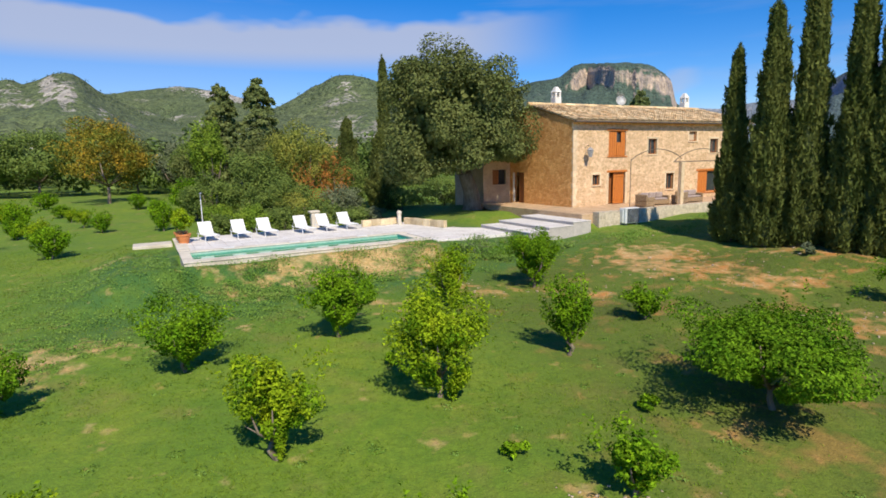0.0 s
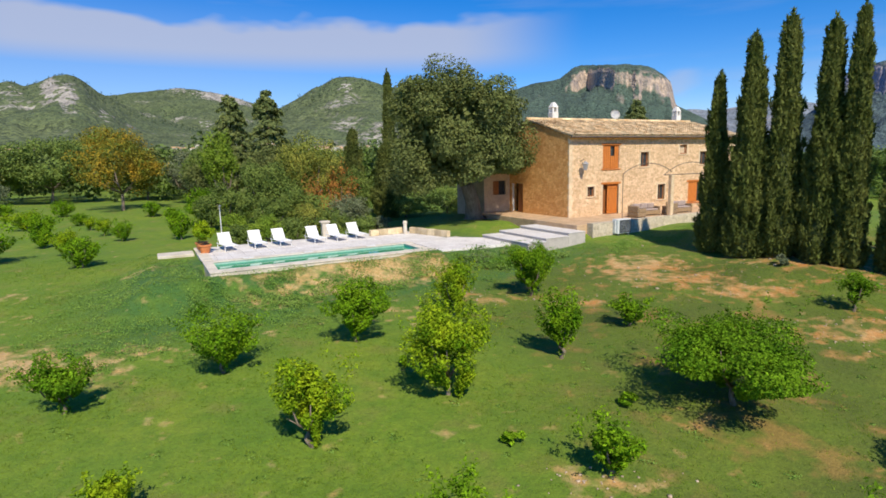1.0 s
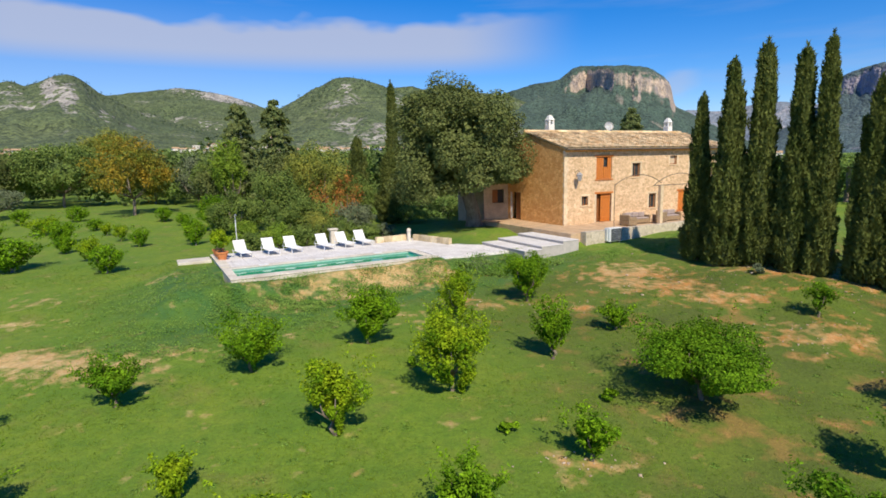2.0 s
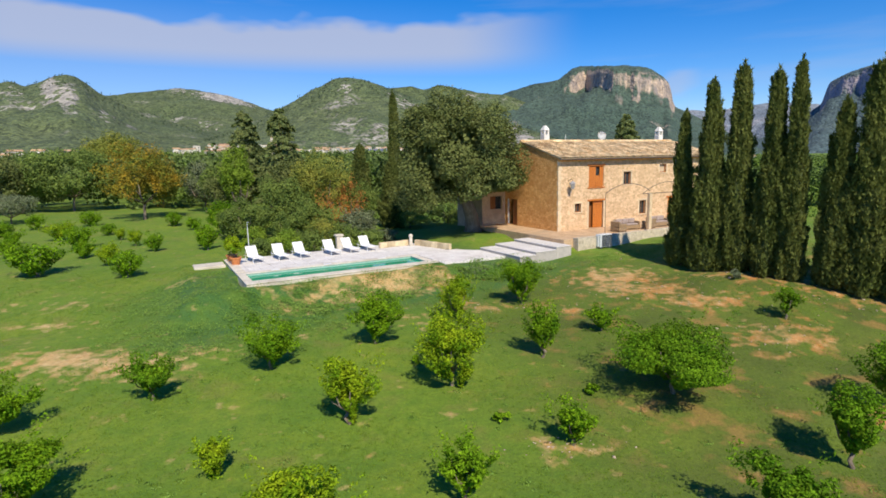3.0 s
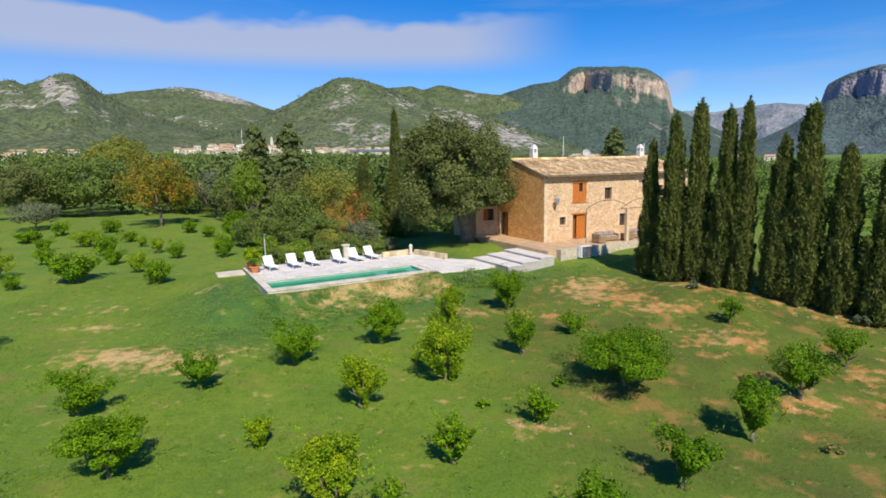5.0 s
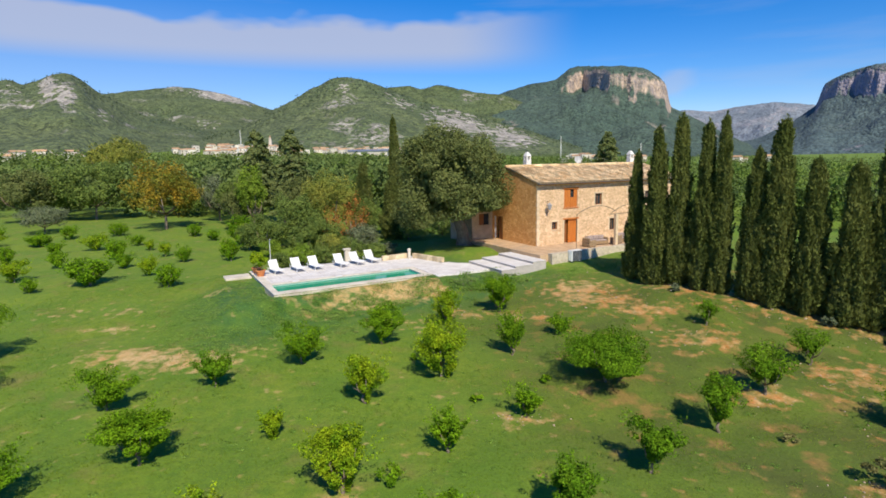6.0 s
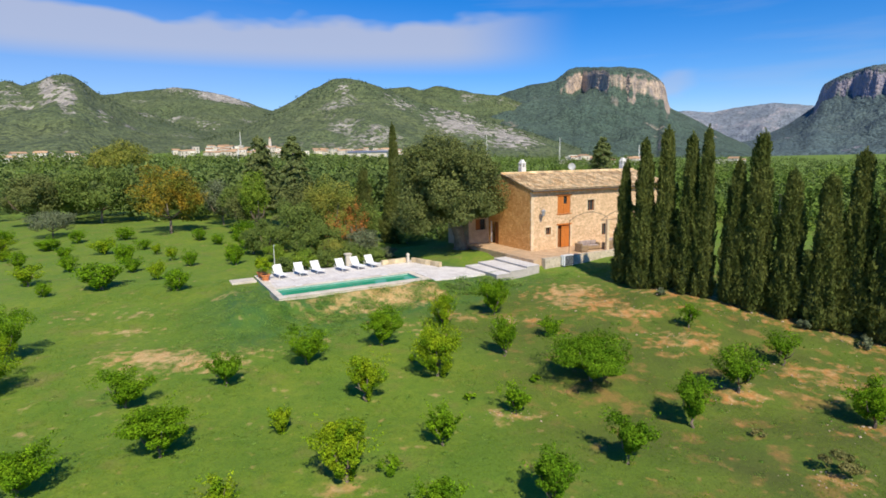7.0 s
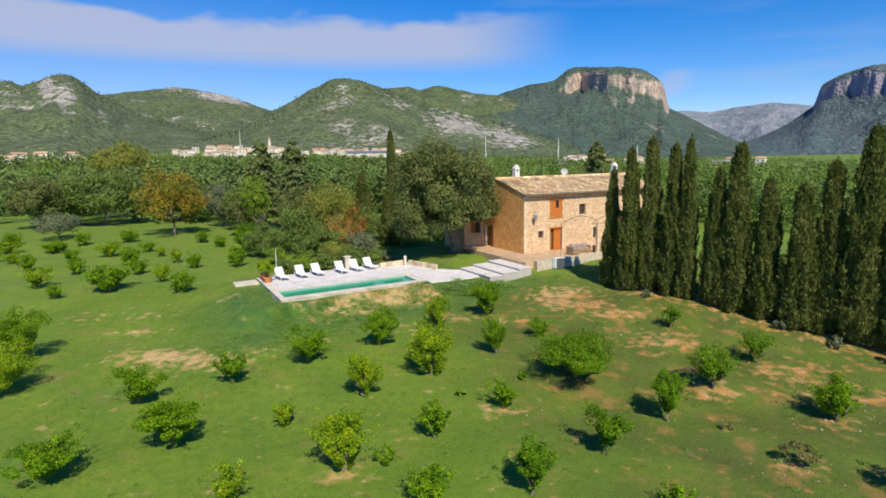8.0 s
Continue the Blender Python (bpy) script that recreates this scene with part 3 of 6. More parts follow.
# ---- mountains ----
def mountain(name, label, mat, crest, distance, depth, seed, cliff=(), rough=1.0, swing=None, ledge=0.66, scars=(), pines=0):
    """A range whose crest runs through (bearing, elevation) in degrees. cliff: bearings between which its upper part is a sheer face."""
    bearing, elevation = np.array(crest, float).T
    n_a, n_k = int((bearing[-1] - bearing[0]) * 9) + 30, 54
    az = np.linspace(bearing[0], bearing[-1], n_a)
    # smooth curve through the crest
    el = np.interp(az, bearing, elevation)
    w = max(3, int(n_a / len(crest) / 3))
    kern = np.hanning(w + 2)[1:-1]
    el = np.convolve(np.pad(el, (w // 2, w - 1 - w // 2), "edge"), kern / kern.sum(), "valid")
    wide = np.hanning(int(9 * 4) + 2)[1:-1]
    el_wide = np.convolve(np.pad(el, (len(wide) // 2, len(wide) - 1 - len(wide) // 2), "edge"), wide / wide.sum(), "valid") if cliff else el
    verts = np.zeros((n_k, n_a, 3))
    scar = np.zeros((n_k, n_a), np.float32)
    for j in range(n_a):
        a = radians(az[j])
        is_cliff = float(smooth01(cliff[0] - 1.0, cliff[0] + 1.4, az[j]) * smooth01(cliff[1] + 0.5, cliff[1] - 0.2, az[j])) if cliff else 0.0
        d_crest = distance * (1 + 0.06 * noise.noise((az[j] * 0.13, seed, 0)))
        d_foot = d_crest
        if swing:
            d_crest = float(np.interp(az[j], [q[0] for q in swing], [q[1] for q in swing])) * (1 + 0.014 * noise.fractal((az[j] * 0.8, seed, 0), 1.0, 2.3, 3))
        top = 8 + math.tan(radians(el[j])) * d_crest
        foot = gz(d_crest * 0.6 * math.sin(a), d_crest * 0.6 * math.cos(a)) - 4
        for i in range(n_k):
            k = i / (n_k - 8)
            if k <= 1:
                near = float(smooth01(0.62, 0.8, k))
                r = d_crest * near + d_foot * (1 - near) - depth * (1 - k)
                soft = k ** 0.9 * (1.0 - 0.12 * math.sin(math.pi * k))
                sheer = ledge * (k / 0.8) ** 1.25 if k < 0.8 else (ledge + (0.9 - ledge) * min(1, (k - 0.8) / 0.04) + 0.1 * max(0, (k - 0.84) / 0.16))
                h = soft * (1 - is_cliff) + sheer * is_cliff
            else:
                r = d_crest + depth * (k - 1) * 2
                h = 1 - (k - 1) * 4
            p = Vector((r * math.sin(a), r * math.cos(a), 0))
            gully = noise.fractal((p.x * 0.006, p.y * 0.006, seed), 0.9, 2.1, 6)
            up_to = float(smooth01(0.66, 0.82, k))
            peak = top * up_to + (8 + math.tan(radians(el_wide[j])) * d_crest) * (1 - up_to)
            z = foot + (peak - foot) * h + (top - foot) * 0.13 * gully * rough * max(0.0, math.sin(math.pi * min(k, 1)))
            z += noise.fractal((p.x * 0.03, p.y * 0.03, seed + 5), 0.8, 2.0, 3) * 2.2 * rough
            verts[i, j] = (p.x, p.y, z)
            scar[i, j] = max([0.0] + [s_[4] * max(0.0, 1 - math.hypot((az[j] - s_[0]) / s_[2], (k - s_[1]) / s_[3])) for s_ in scars])
    idx = np.arange(n_k * n_a).reshape(n_k, n_a)
    faces = np.stack((idx[:-1, :-1], idx[:-1, 1:], idx[1:, 1:], idx[1:, :-1]), -1).reshape(-1, 4)
    me = np_mesh(name, verts.reshape(-1, 3), faces, mat, not cliff)
    me.attributes.new("scar", "FLOAT", "POINT").data.foreach_set("value", scar.ravel())
    ob = new(name, me)
    # pines that roughen the crest
    if pines:
        rng = np.random.default_rng(int(seed))
        jj, ii = rng.integers(0, n_a, pines), n_k - 8 - rng.integers(0, 9, pines)
        at = verts[ii, jj] + rng.normal(0, 4, (pines, 3)) * np.array([1, 1, 0])
        tall = rng.uniform(2.5, 4.8, pines)
        each = 18
        u = rng.normal(size=(pines, each, 3))
        u /= np.linalg.norm(u, axis=2, keepdims=True)
        p = at[:, None, :] + u * (tall[:, None, None] * np.array([0.34, 0.34, 0.5])) + (tall * 0.25)[:, None, None] * np.array([0, 0, 1.0])
        v, f = leaf_cloud(p.reshape(-1, 3), u.reshape(-1, 3) + np.array([0, 0, 0.4]), 1.3, 0.8, rng)
        tagged(new("hill_pines", np_mesh("hill_pines", v, f, LEAF_FARPINE)), "scattered dark pines along the hill crest", "woodland", kind="stuff")
    return tagged(ob, label, "mountain", kind="structure")


mountain("mountain", "wooded hill with a bare rock face near its top", HILL_ROCKY,
         [(-42.3, 5.81), (-39.0, 6.44), (-36.9, 7.05), (-36.0, 6.72), (-34.7, 7.16), (-33.9, 7.65), (-32.9, 7.81), (-32.0, 7.46), (-30.9, 6.47), (-28.9, 5.37), (-25.0, 3.99), (-20.3, 2.47)],
         1500, 620, 3.0, scars=((-34.2, 0.84, 0.9, 0.22, 1.5), (-33.2, 0.66, 1.2, 0.26, 1.0), (-30.5, 0.55, 1.2, 0.15, 0.4), (-37.0, 0.85, 1.2, 0.12, 0.5)), pines=500)
mountain("mountain", "long wooded ridge with grey rock along its crest", HILL_ROCKY,
         [(-33.4, 5.67), (-30.1, 6.23), (-27.9, 6.6), (-24.3, 7.08), (-22.9, 6.93), (-20.0, 6.46), (-16.5, 5.22), (-12.9, 4.05)], 2000, 700, 7.0, scars=((-24.5, 0.98, 1.0, 0.06, 0.8), (-20.6, 0.95, 3.2, 0.13, 1.5), (-25.5, 0.5, 1.2, 0.15, 0.6), (-22.0, 0.45, 1.6, 0.1, 0.4)), pines=420)
mountain("mountain", "cone-shaped hill covered in pine scrub and grey rock", HILL_ROCKY,
         [(-25.2, 1.82), (-20.3, 2.99), (-16.5, 4.95), (-12.7, 6.99), (-10.5, 8.06), (-9.1, 8.34), (-7.5, 8.08), (-5.0, 7.32), (-1.6, 5.88), (4.0, 4.39), (9.1, 2.88), (14.7, 0.96)],
         1250, 430, 11.0, scars=((-9.3, 0.86, 0.8, 0.1, 0.5), (-3.5, 0.82, 2.4, 0.14, 0.5), (2.5, 0.7, 4.8, 0.4, 1.0), (7.5, 0.6, 4.2, 0.4, 0.95)), pines=700)
mountain("mountain", "low green saddle between two hills", HILL_GREEN,
         [(-9.5, 6.48), (-5.0, 7.27), (-2.7, 7.41), (-1.3, 7.07), (0.1, 7.48), (1.8, 7.18), (4.1, 6.69), (6.9, 6.3), (9.5, 5.4), (12.5, 4.0), (15.0, 2.4)], 1700, 420, 15.0, pines=350)
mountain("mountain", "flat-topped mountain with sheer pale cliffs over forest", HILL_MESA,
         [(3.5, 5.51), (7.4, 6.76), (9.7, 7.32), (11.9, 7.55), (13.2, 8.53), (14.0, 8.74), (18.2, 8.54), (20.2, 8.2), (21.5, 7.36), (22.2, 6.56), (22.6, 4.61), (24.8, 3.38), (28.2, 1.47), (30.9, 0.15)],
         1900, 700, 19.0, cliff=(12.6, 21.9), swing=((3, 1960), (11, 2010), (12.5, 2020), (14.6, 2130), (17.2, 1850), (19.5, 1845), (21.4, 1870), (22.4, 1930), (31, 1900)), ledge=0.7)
mountain("mountain", "distant bare mountain range, pale with painted haze", HILL_FAR,
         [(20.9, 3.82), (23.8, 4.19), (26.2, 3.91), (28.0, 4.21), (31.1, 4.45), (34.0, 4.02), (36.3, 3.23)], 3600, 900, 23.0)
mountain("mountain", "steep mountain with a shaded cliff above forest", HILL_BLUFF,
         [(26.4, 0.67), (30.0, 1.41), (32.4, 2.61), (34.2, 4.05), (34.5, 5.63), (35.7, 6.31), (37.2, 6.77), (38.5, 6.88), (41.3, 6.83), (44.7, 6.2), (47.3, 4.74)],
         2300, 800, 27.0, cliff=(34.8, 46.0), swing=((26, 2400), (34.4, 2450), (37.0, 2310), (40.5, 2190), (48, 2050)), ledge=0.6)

# ---- house ----
EAVE, RIDGE, RIDGE_V, LENGTH, DEPTH = 5.72, 7.1, 4.8, 18.6, 9.6


def wall_with_holes(length, z0, z1, thick, holes):
    """A wall along x from y = 0 to y = thick, with openings (x0, x1, z0, z1) right through it."""
    bm = bmesh.new()
    xs = sorted({0.0, length, *(h[0] for h in holes), *(h[1] for h in holes)})
    zs = sorted({z0, z1, *(h[2] for h in holes), *(h[3] for h in holes)})

    def quad(*pts):
        bm.faces.new([bm.verts.new(p) for p in pts])

    for xa, xb in zip(xs, xs[1:]):
        for za, zb in zip(zs, zs[1:]):
            if any(h[0] <= xa and xb <= h[1] and h[2] <= za and zb <= h[3] for h in holes):
                continue
            quad((xa, 0, za), (xb, 0, za), (xb, 0, zb), (xa, 0, zb))
            quad((xb, thick, za), (xa, thick, za), (xa, thick, zb), (xb, thick, zb))
    for xa, xb, za, zb in holes:
        quad((xa, 0, za), (xa, 0, zb), (xa, thick, zb), (xa, thick, za))
        quad((xb, 0, zb), (xb, 0, za), (xb, thick, za), (xb, thick, zb))
        quad((xa, 0, zb), (xb, 0, zb), (xb, thick, zb), (xa, thick, zb))
        quad((xb, 0, za), (xa, 0, za), (xa, thick, za), (xb, thick, za))
    quad((0, 0, z0), (0, 0, z1), (0, thick, z1), (0, thick, z0))
    quad((length, 0, z1), (length, 0, z0), (length, thick, z0), (length, thick, z1))
    quad((0, 0, z1), (length, 0, z1), (length, thick, z1), (0, thick, z1))
    bmesh.ops.remove_doubles(bm, verts=bm.verts, dist=1e-4)
    return bm


def prism(outline, x0, x1):
    """A polygon of (y, z), pulled from x0 to x1."""
    bm = bmesh.new()
    a = [bm.verts.new((x0, y, z)) for y, z in outline]
    b = [bm.verts.new((x1, y, z)) for y, z in outline]
    bm.faces.new(a[::-1])
    bm.faces.new(b)
    for i in range(len(a)):
        j = (i + 1) % len(a)
        bm.faces.new((a[i], a[j], b[j], b[i]))
    return bm


def tile_field(x0, x1, y0, z0, y1, z1, rng, pitch=0.25, step=0.42):
    """Rows of curved clay tiles lying down a slope from (y1, z1) to the eave (y0, z0)."""
    run = math.hypot(y1 - y0, z1 - z0)
    dy_, dz_ = (y1 - y0) / run, (z1 - z0) / run
    rows, cols = int(run / step), int((x1 - x0) / pitch)
    verts, faces = [], []
    arc = [(-0.5, 0.0), (-0.36, 0.62), (0.0, 1.0), (0.36, 0.62), (0.5, 0.0)]
    for c in range(cols):
        xc = x0 + (c + 0.5) * pitch
        for r in range(rows):
            s0, s1 = r * step - 0.04, (r + 1) * step + 0.05
            jx, jh, tilt = rng.normal(0, 0.012), rng.uniform(0.085, 0.12), rng.normal(0, 0.012)
            base = len(verts)
            for s, hh, up in ((s0, jh * 1.1, 0.045), (s1, jh * 0.85, 0.0)):
                for ax, ah in arc:
                    x = xc + jx + ax * pitch * 0.86 + (tilt if s == s0 else -tilt)
                    off = ah * hh + up * 0.8
                    verts.append((x, y0 + dy_ * s - dz_ * off, z0 + dz_ * s + abs(dy_) * off))
            for k in range(4):
                faces.append((base + k, base + k + 1, base + 6 + k, base + 5 + k))
            faces.append((base, base + 1, base + 3, base + 4))
    return np_mesh("roof_tiles", np.array(verts), np.array(faces), TILE)


def timber_window(parent, x0, x1, z0, z1, kind, name="window"):
    """A window or shutter unit set in an opening of the front wall. kind: glass, shutter, half, blind."""
    w = thing(name, Matrix.Identity(4), "", "")
    w.parent = parent
    d0, d1 = 0.16, 0.24
    f = 0.07
    frame_mat = WOOD_ORANGE if kind in ("shutter", "half") else WOOD_BROWN
    bm = bmesh.new()
    for a in ((x0, x0 + f, d0, d1, z0, z1), (x1 - f, x1, d0, d1, z0, z1), (x0 + f, x1 - f, d0, d1, z1 - f, z1), (x0 + f, x1 - f, d0, d1, z0, z0 + f)):
        box(bm, *a, bevel=0.008)
    part("window_frame", bm, frame_mat, w)
    part("window_sill", boxed(x0 - 0.12, x1 + 0.12, -0.06, 0.2, z0 - 0.09, z0 - 0.004, bevel=0.012), QUOIN if kind in ("glass", "blind") else WOOD_ORANGE, w)
    mid = (x0 + x1) / 2
    if kind == "glass":
        part("pane", boxed(x0 + f, x1 - f, 0.2, 0.21, z0 + f, z1 - f), SHADE_GLASS, w)
        part("mullion", boxed(mid - 0.025, mid + 0.025, 0.185, 0.225, z0 + f, z1 - f), WOOD_BROWN, w)
    elif kind == "blind":
        part("pane", boxed(x0 + f, x1 - f, 0.2, 0.23, z0 + f, z1 - f), PLASTER, w)
    elif kind == "shutter":
        for a, b, gap in ((x0 + 0.02, mid - 0.01, None), (mid + 0.01, x1 - 0.02, (0.12, 0.52))):
            leaf_bm = bmesh.new()
            n = 4
            for i in range(n):
                xa, xb = a + (b - a) * i / n, a + (b - a) * (i + 1) / n - 0.008
                if gap and i in (0, 1):
                    cut = z1 - 0.06 - (z1 - z0) * 0.42
                    box(leaf_bm, xa, xb, 0.06, 0.10, z0 + 0.03, cut, bevel=0.006)
                else:
                    box(leaf_bm, xa, xb, 0.06, 0.10, z0 + 0.03, z1 - 0.03, bevel=0.006)
            part("shutter", leaf_bm, WOOD_ORANGE, w, "oiled orange plank shutter")
        part("pane", boxed(x0 + f, x1 - f, 0.2, 0.21, z0 + f, z1 - f), SHADE_GLASS, w)
    elif kind == "half":
        leaf_bm = bmesh.new()
        for i in range(4):
            xa = x0 + 0.02 + (mid - x0 - 0.1) * i / 4
            box(leaf_bm, xa, xa + (mid - x0 - 0.1) / 4 - 0.008, 0.05, 0.09, z0 + 0.03, z1 - 0.03, bevel=0.006)
        part("shutter", leaf_bm, WOOD_ORANGE, w, "closed orange shutter leaf")
        part("pane", boxed(x0 + f, x1 - f, 0.2, 0.21, z0 + f, z1 - f), SHADE_GLASS, w)
    return w


def plank_leaf(x0, x1, y0, y1, z0, z1, n):
    bm = bmesh.new()
    for i in range(n):
        a, b = x0 + (x1 - x0) * i / n, x0 + (x1 - x0) * (i + 1) / n
        box(bm, a, b - 0.008, y0, y1, z0, z1, bevel=0.006)
    for z in (z0 + 0.25, z1 - 0.3):
        box(bm, x0, x1 - 0.008, y0 - 0.03, y0 - 0.002, z, z + 0.14, bevel=0.006)
    return bm


def chimney(parent, x, y, z):
    c = part("chimney", boxed(x - 0.30, x + 0.30, y - 0.28, y + 0.28, z, z + 0.88, bevel=0.02), WHITEWASH, parent, "whitewashed chimney with a pointed open cap")
    bm = bmesh.new()
    for sx in (-1, 1):
        for sy in (-1, 1):
            box(bm, x + sx * 0.2 - 0.08, x + sx * 0.2 + 0.08, y + sy * 0.18 - 0.08, y + sy * 0.18 + 0.08, z + 0.88, z + 1.26, bevel=0.01)
    part("cap_post", bm, WHITEWASH, c)
    bm = prism([(y - 0.3, z + 1.26), (y + 0.3, z + 1.26), (y + 0.1, z + 1.66), (y - 0.1, z + 1.66)], x - 0.3, x + 0.3)
    for vert in bm.verts:
        if vert.co.z > z + 1.3:
            vert.co.x = x + (vert.co.x - x) * 0.35
    part("cap", bm, WHITEWASH, c)


def build_house():
    rng = np.random.default_rng(5)
    h = thing("house", SITE, "two-storey stone farmhouse with clay tile roof", "house")
    up = [(3.2, 4.85, 3.35, 5.08, "shutter"), (7.12, 8.0, 3.42, 4.52, "glass"), (11.5, 12.38, 4.33, 5.06, "blind"), (14.0, 14.95, 3.43, 4.5, "glass")]
    low = [(1.77, 2.42, 1.36, 2.08, "glass"), (9.12, 9.93, 0.78, 1.97, "glass"), (12.7, 15.2, 0.36, 2.03, "half")]
    door = (3.27, 4.88, -0.06, 2.2)
    part("front_wall", wall_with_holes(LENGTH, -0.6, EAVE, 0.5, [w[:4] for w in up + low] + [door]), STONE_FRONT, h, "pale tan rubble stone wall")
    for x0, x1, z0, z1, kind in up + low:
        timber_window(h, x0, x1, z0, z1, kind)
    for x0, x1, z, mat in ((3.05, 5.0, 5.08, WOOD_ORANGE), (3.1, 5.05, 2.2, WOOD_ORANGE), (1.62, 2.55, 2.08, QUOIN), (6.95, 8.15, 4.52, QUOIN), (8.95, 10.1, 1.97, QUOIN), (12.5, 15.4, 2.03, WOOD_ORANGE), (13.85, 15.1, 4.5, QUOIN)):
        part("lintel", boxed(x0, x1, -0.03, 0.3, z + 0.003, z + 0.15, bevel=0.012), mat, h)
    for x in (3.27, 4.88):
        part("door_surround", boxed(x - 0.22 if x < 4 else x, x if x < 4 else x + 0.22, -0.015, 0.2, -0.04, 2.2, bevel=0.01), QUOIN, h)
    for x0, x1, z0, z1, kind in up + low:
        if kind == "glass" or kind == "blind":
            for a in (x0 - 0.15, x1):
                part("window_surround", boxed(a, a + 0.15, -0.012, 0.14, z0, z1, bevel=0.01), QUOIN, h)
    d = part("door", plank_leaf(3.85, 4.86, 0.14, 0.19, -0.02, 2.18, 5), WOOD_ORANGE, h, "orange-brown wooden door leaf")
    part("door_handle", tube(bmesh.new(), [(3.95, 0.09, 1.02), (3.95, 0.09, 1.16)], 0.015, 6), IRON, d)
    # added brown panel that imitates the shaded recess left of the orange leaf
    part("door_leaf", plank_leaf(3.29, 4.04, 0.36, 0.41, -0.02, 2.18, 5), WOOD_BROWN, h, "brown wooden panel set back, standing for the shaded open part of the doorway")
    # gable with its side door
    gable = wall_with_holes(DEPTH, -0.6, EAVE, 0.5, [(5.5, 7.05, -0.06, 2.28)])
    bmesh.ops.transform(gable, matrix=Matrix(((0, 1, 0, 0), (1, 0, 0, 0), (0, 0, 1, 0), (0, 0, 0, 1))), verts=gable.verts)
    bmesh.ops.translate(gable, vec=(0, 0, 0), verts=gable.verts)
    for f in gable.faces:
        f.normal_flip()
    for vert in gable.verts:
        if vert.co.y < 0.01:
            vert.co.y = 0.504
            if vert.co.x < 0.01:
                vert.co.y = 0.0
                vert.co.x = -0.004
        elif vert.co.x < 0.01:
            vert.co.x = -0.004
    part("gable_wall", gable, STONE_GABLE, h, "orange-brown rubble stone gable wall")
    part("gable_top", prism([(0.0, EAVE + 0.003), (DEPTH, EAVE + 0.003), (RIDGE_V, RIDGE - 0.03)], -0.004, 0.5), STONE_GABLE, h)
    sd = bmesh.new()
    for i in range(4):
        box(sd, 0.10, 0.15, 5.52 + i * 0.19, 5.52 + (i + 1) * 0.19 - 0.008, -0.02, 2.26, bevel=0.006)
    part("side_door", sd, WOOD_BROWN, h, "dark brown wooden side door, half open")
    part("side_door_frame", boxed(0.05, 0.2, 6.98, 7.05, -0.02, 2.26), WHITEWASH, h)
    part("back_wall", boxed(0.5, LENGTH, DEPTH - 0.5, DEPTH, -0.6, EAVE), STONE_FRONT, h)
    part("end_wall", prism([(0.51, -0.6), (DEPTH - 0.51, -0.6), (DEPTH - 0.51, EAVE), (RIDGE_V, RIDGE - 0.1), (0.51, EAVE)], LENGTH - 0.5, LENGTH), STONE_FRONT, h)
    part("upper_floor", boxed(0.51, LENGTH - 0.51, 0.51, DEPTH - 0.51, 2.7, 2.9), DARK_ROOM, h)
    part("ground_floor", boxed(0.51, LENGTH - 0.51, 0.51, DEPTH - 0.51, -0.3, -0.08), DARK_ROOM, h)
    for i in range(15):
        z = -0.4 + i * 0.4
        long_side = 0.36 if i % 2 else 0.28
        part("quoin", boxed(-0.012, long_side, -0.012, 0.1 if i % 2 else 0.16, z + 0.008, z + 0.392, bevel=0.012), QUOIN, h)
    # roof
    over = 0.38
    ez = EAVE + 0.06 - over * (RIDGE - EAVE) / RIDGE_V
    bz = EAVE + 0.06
    roof = part("roof", prism([(-over, ez), (RIDGE_V, RIDGE + 0.06), (RIDGE_V, RIDGE + 0.16), (-over, ez + 0.09)], -0.07, LENGTH + 0.22), TILE, h, "weathered tan clay tile roof")
    part("roof_back_slope", prism([(RIDGE_V, RIDGE + 0.06), (DEPTH + over, bz - 0.12), (DEPTH + over, bz - 0.03), (RIDGE_V, RIDGE + 0.16)], -0.07, LENGTH + 0.22), TILE, h)
    t = new("roof_tiles", tile_field(-0.1, LENGTH + 0.25, -over - 0.04, ez + 0.09, RIDGE_V, RIDGE + 0.16, rng))
    t.parent = roof
    tagged(t, "curved clay tiles, tan with grey lichen", kind="stuff")
    bm = bmesh.new()
    for i in range(int(LENGTH / 0.4) + 1):
        x = -0.2 + i * 0.4
        tube(bm, [(x, RIDGE_V, RIDGE + 0.2), (x + 0.44, RIDGE_V, RIDGE + 0.215)], [0.12, 0.1], 8)
    part("ridge_tiles", bm, TILE, roof)
    part("cornice", boxed(-0.05, LENGTH, -0.2, -0.003, EAVE - 0.2, EAVE - 0.06, bevel=0.02), STONE_GABLE, h, "brown eaves cornice")
    part("gutter", tube(bmesh.new(), [(-0.2, -over - 0.06, ez - 0.0), (LENGTH, -over - 0.06, ez - 0.02)], 0.06, 8), IRON, h)
    chimney(h, 2.8, 5.2, RIDGE - 0.1)
    chimney(h, 17.3, 5.2, RIDGE - 0.1)
    # wall lantern
    l = part("wall_lantern", tube(bmesh.new(), [(1.05, -0.005, 3.95), (1.05, -0.28, 4.12), (1.05, -0.5, 4.0), (1.05, -0.5, 3.86)], 0.018, 6), IRON, h, "black wrought-iron wall lantern")
    part("lantern_scroll", tube(bmesh.new(), [(1.05, -0.005, 3.55), (1.05, -0.16, 3.66), (1.05, -0.2, 3.85), (1.05, -0.3, 4.08)], 0.014, 6), IRON, l)
    part("lantern_body", lathe(bmesh.new(), [(0.08, 3.3), (0.13, 3.34), (0.22, 3.74), (0.26, 3.77), (0.06, 3.95)], 6, (1.05, -0.5)), LANTERN_GLASS, l, "pale lantern glass")
    # dish on the ridge
    bm = bmesh.new()
    rings = []
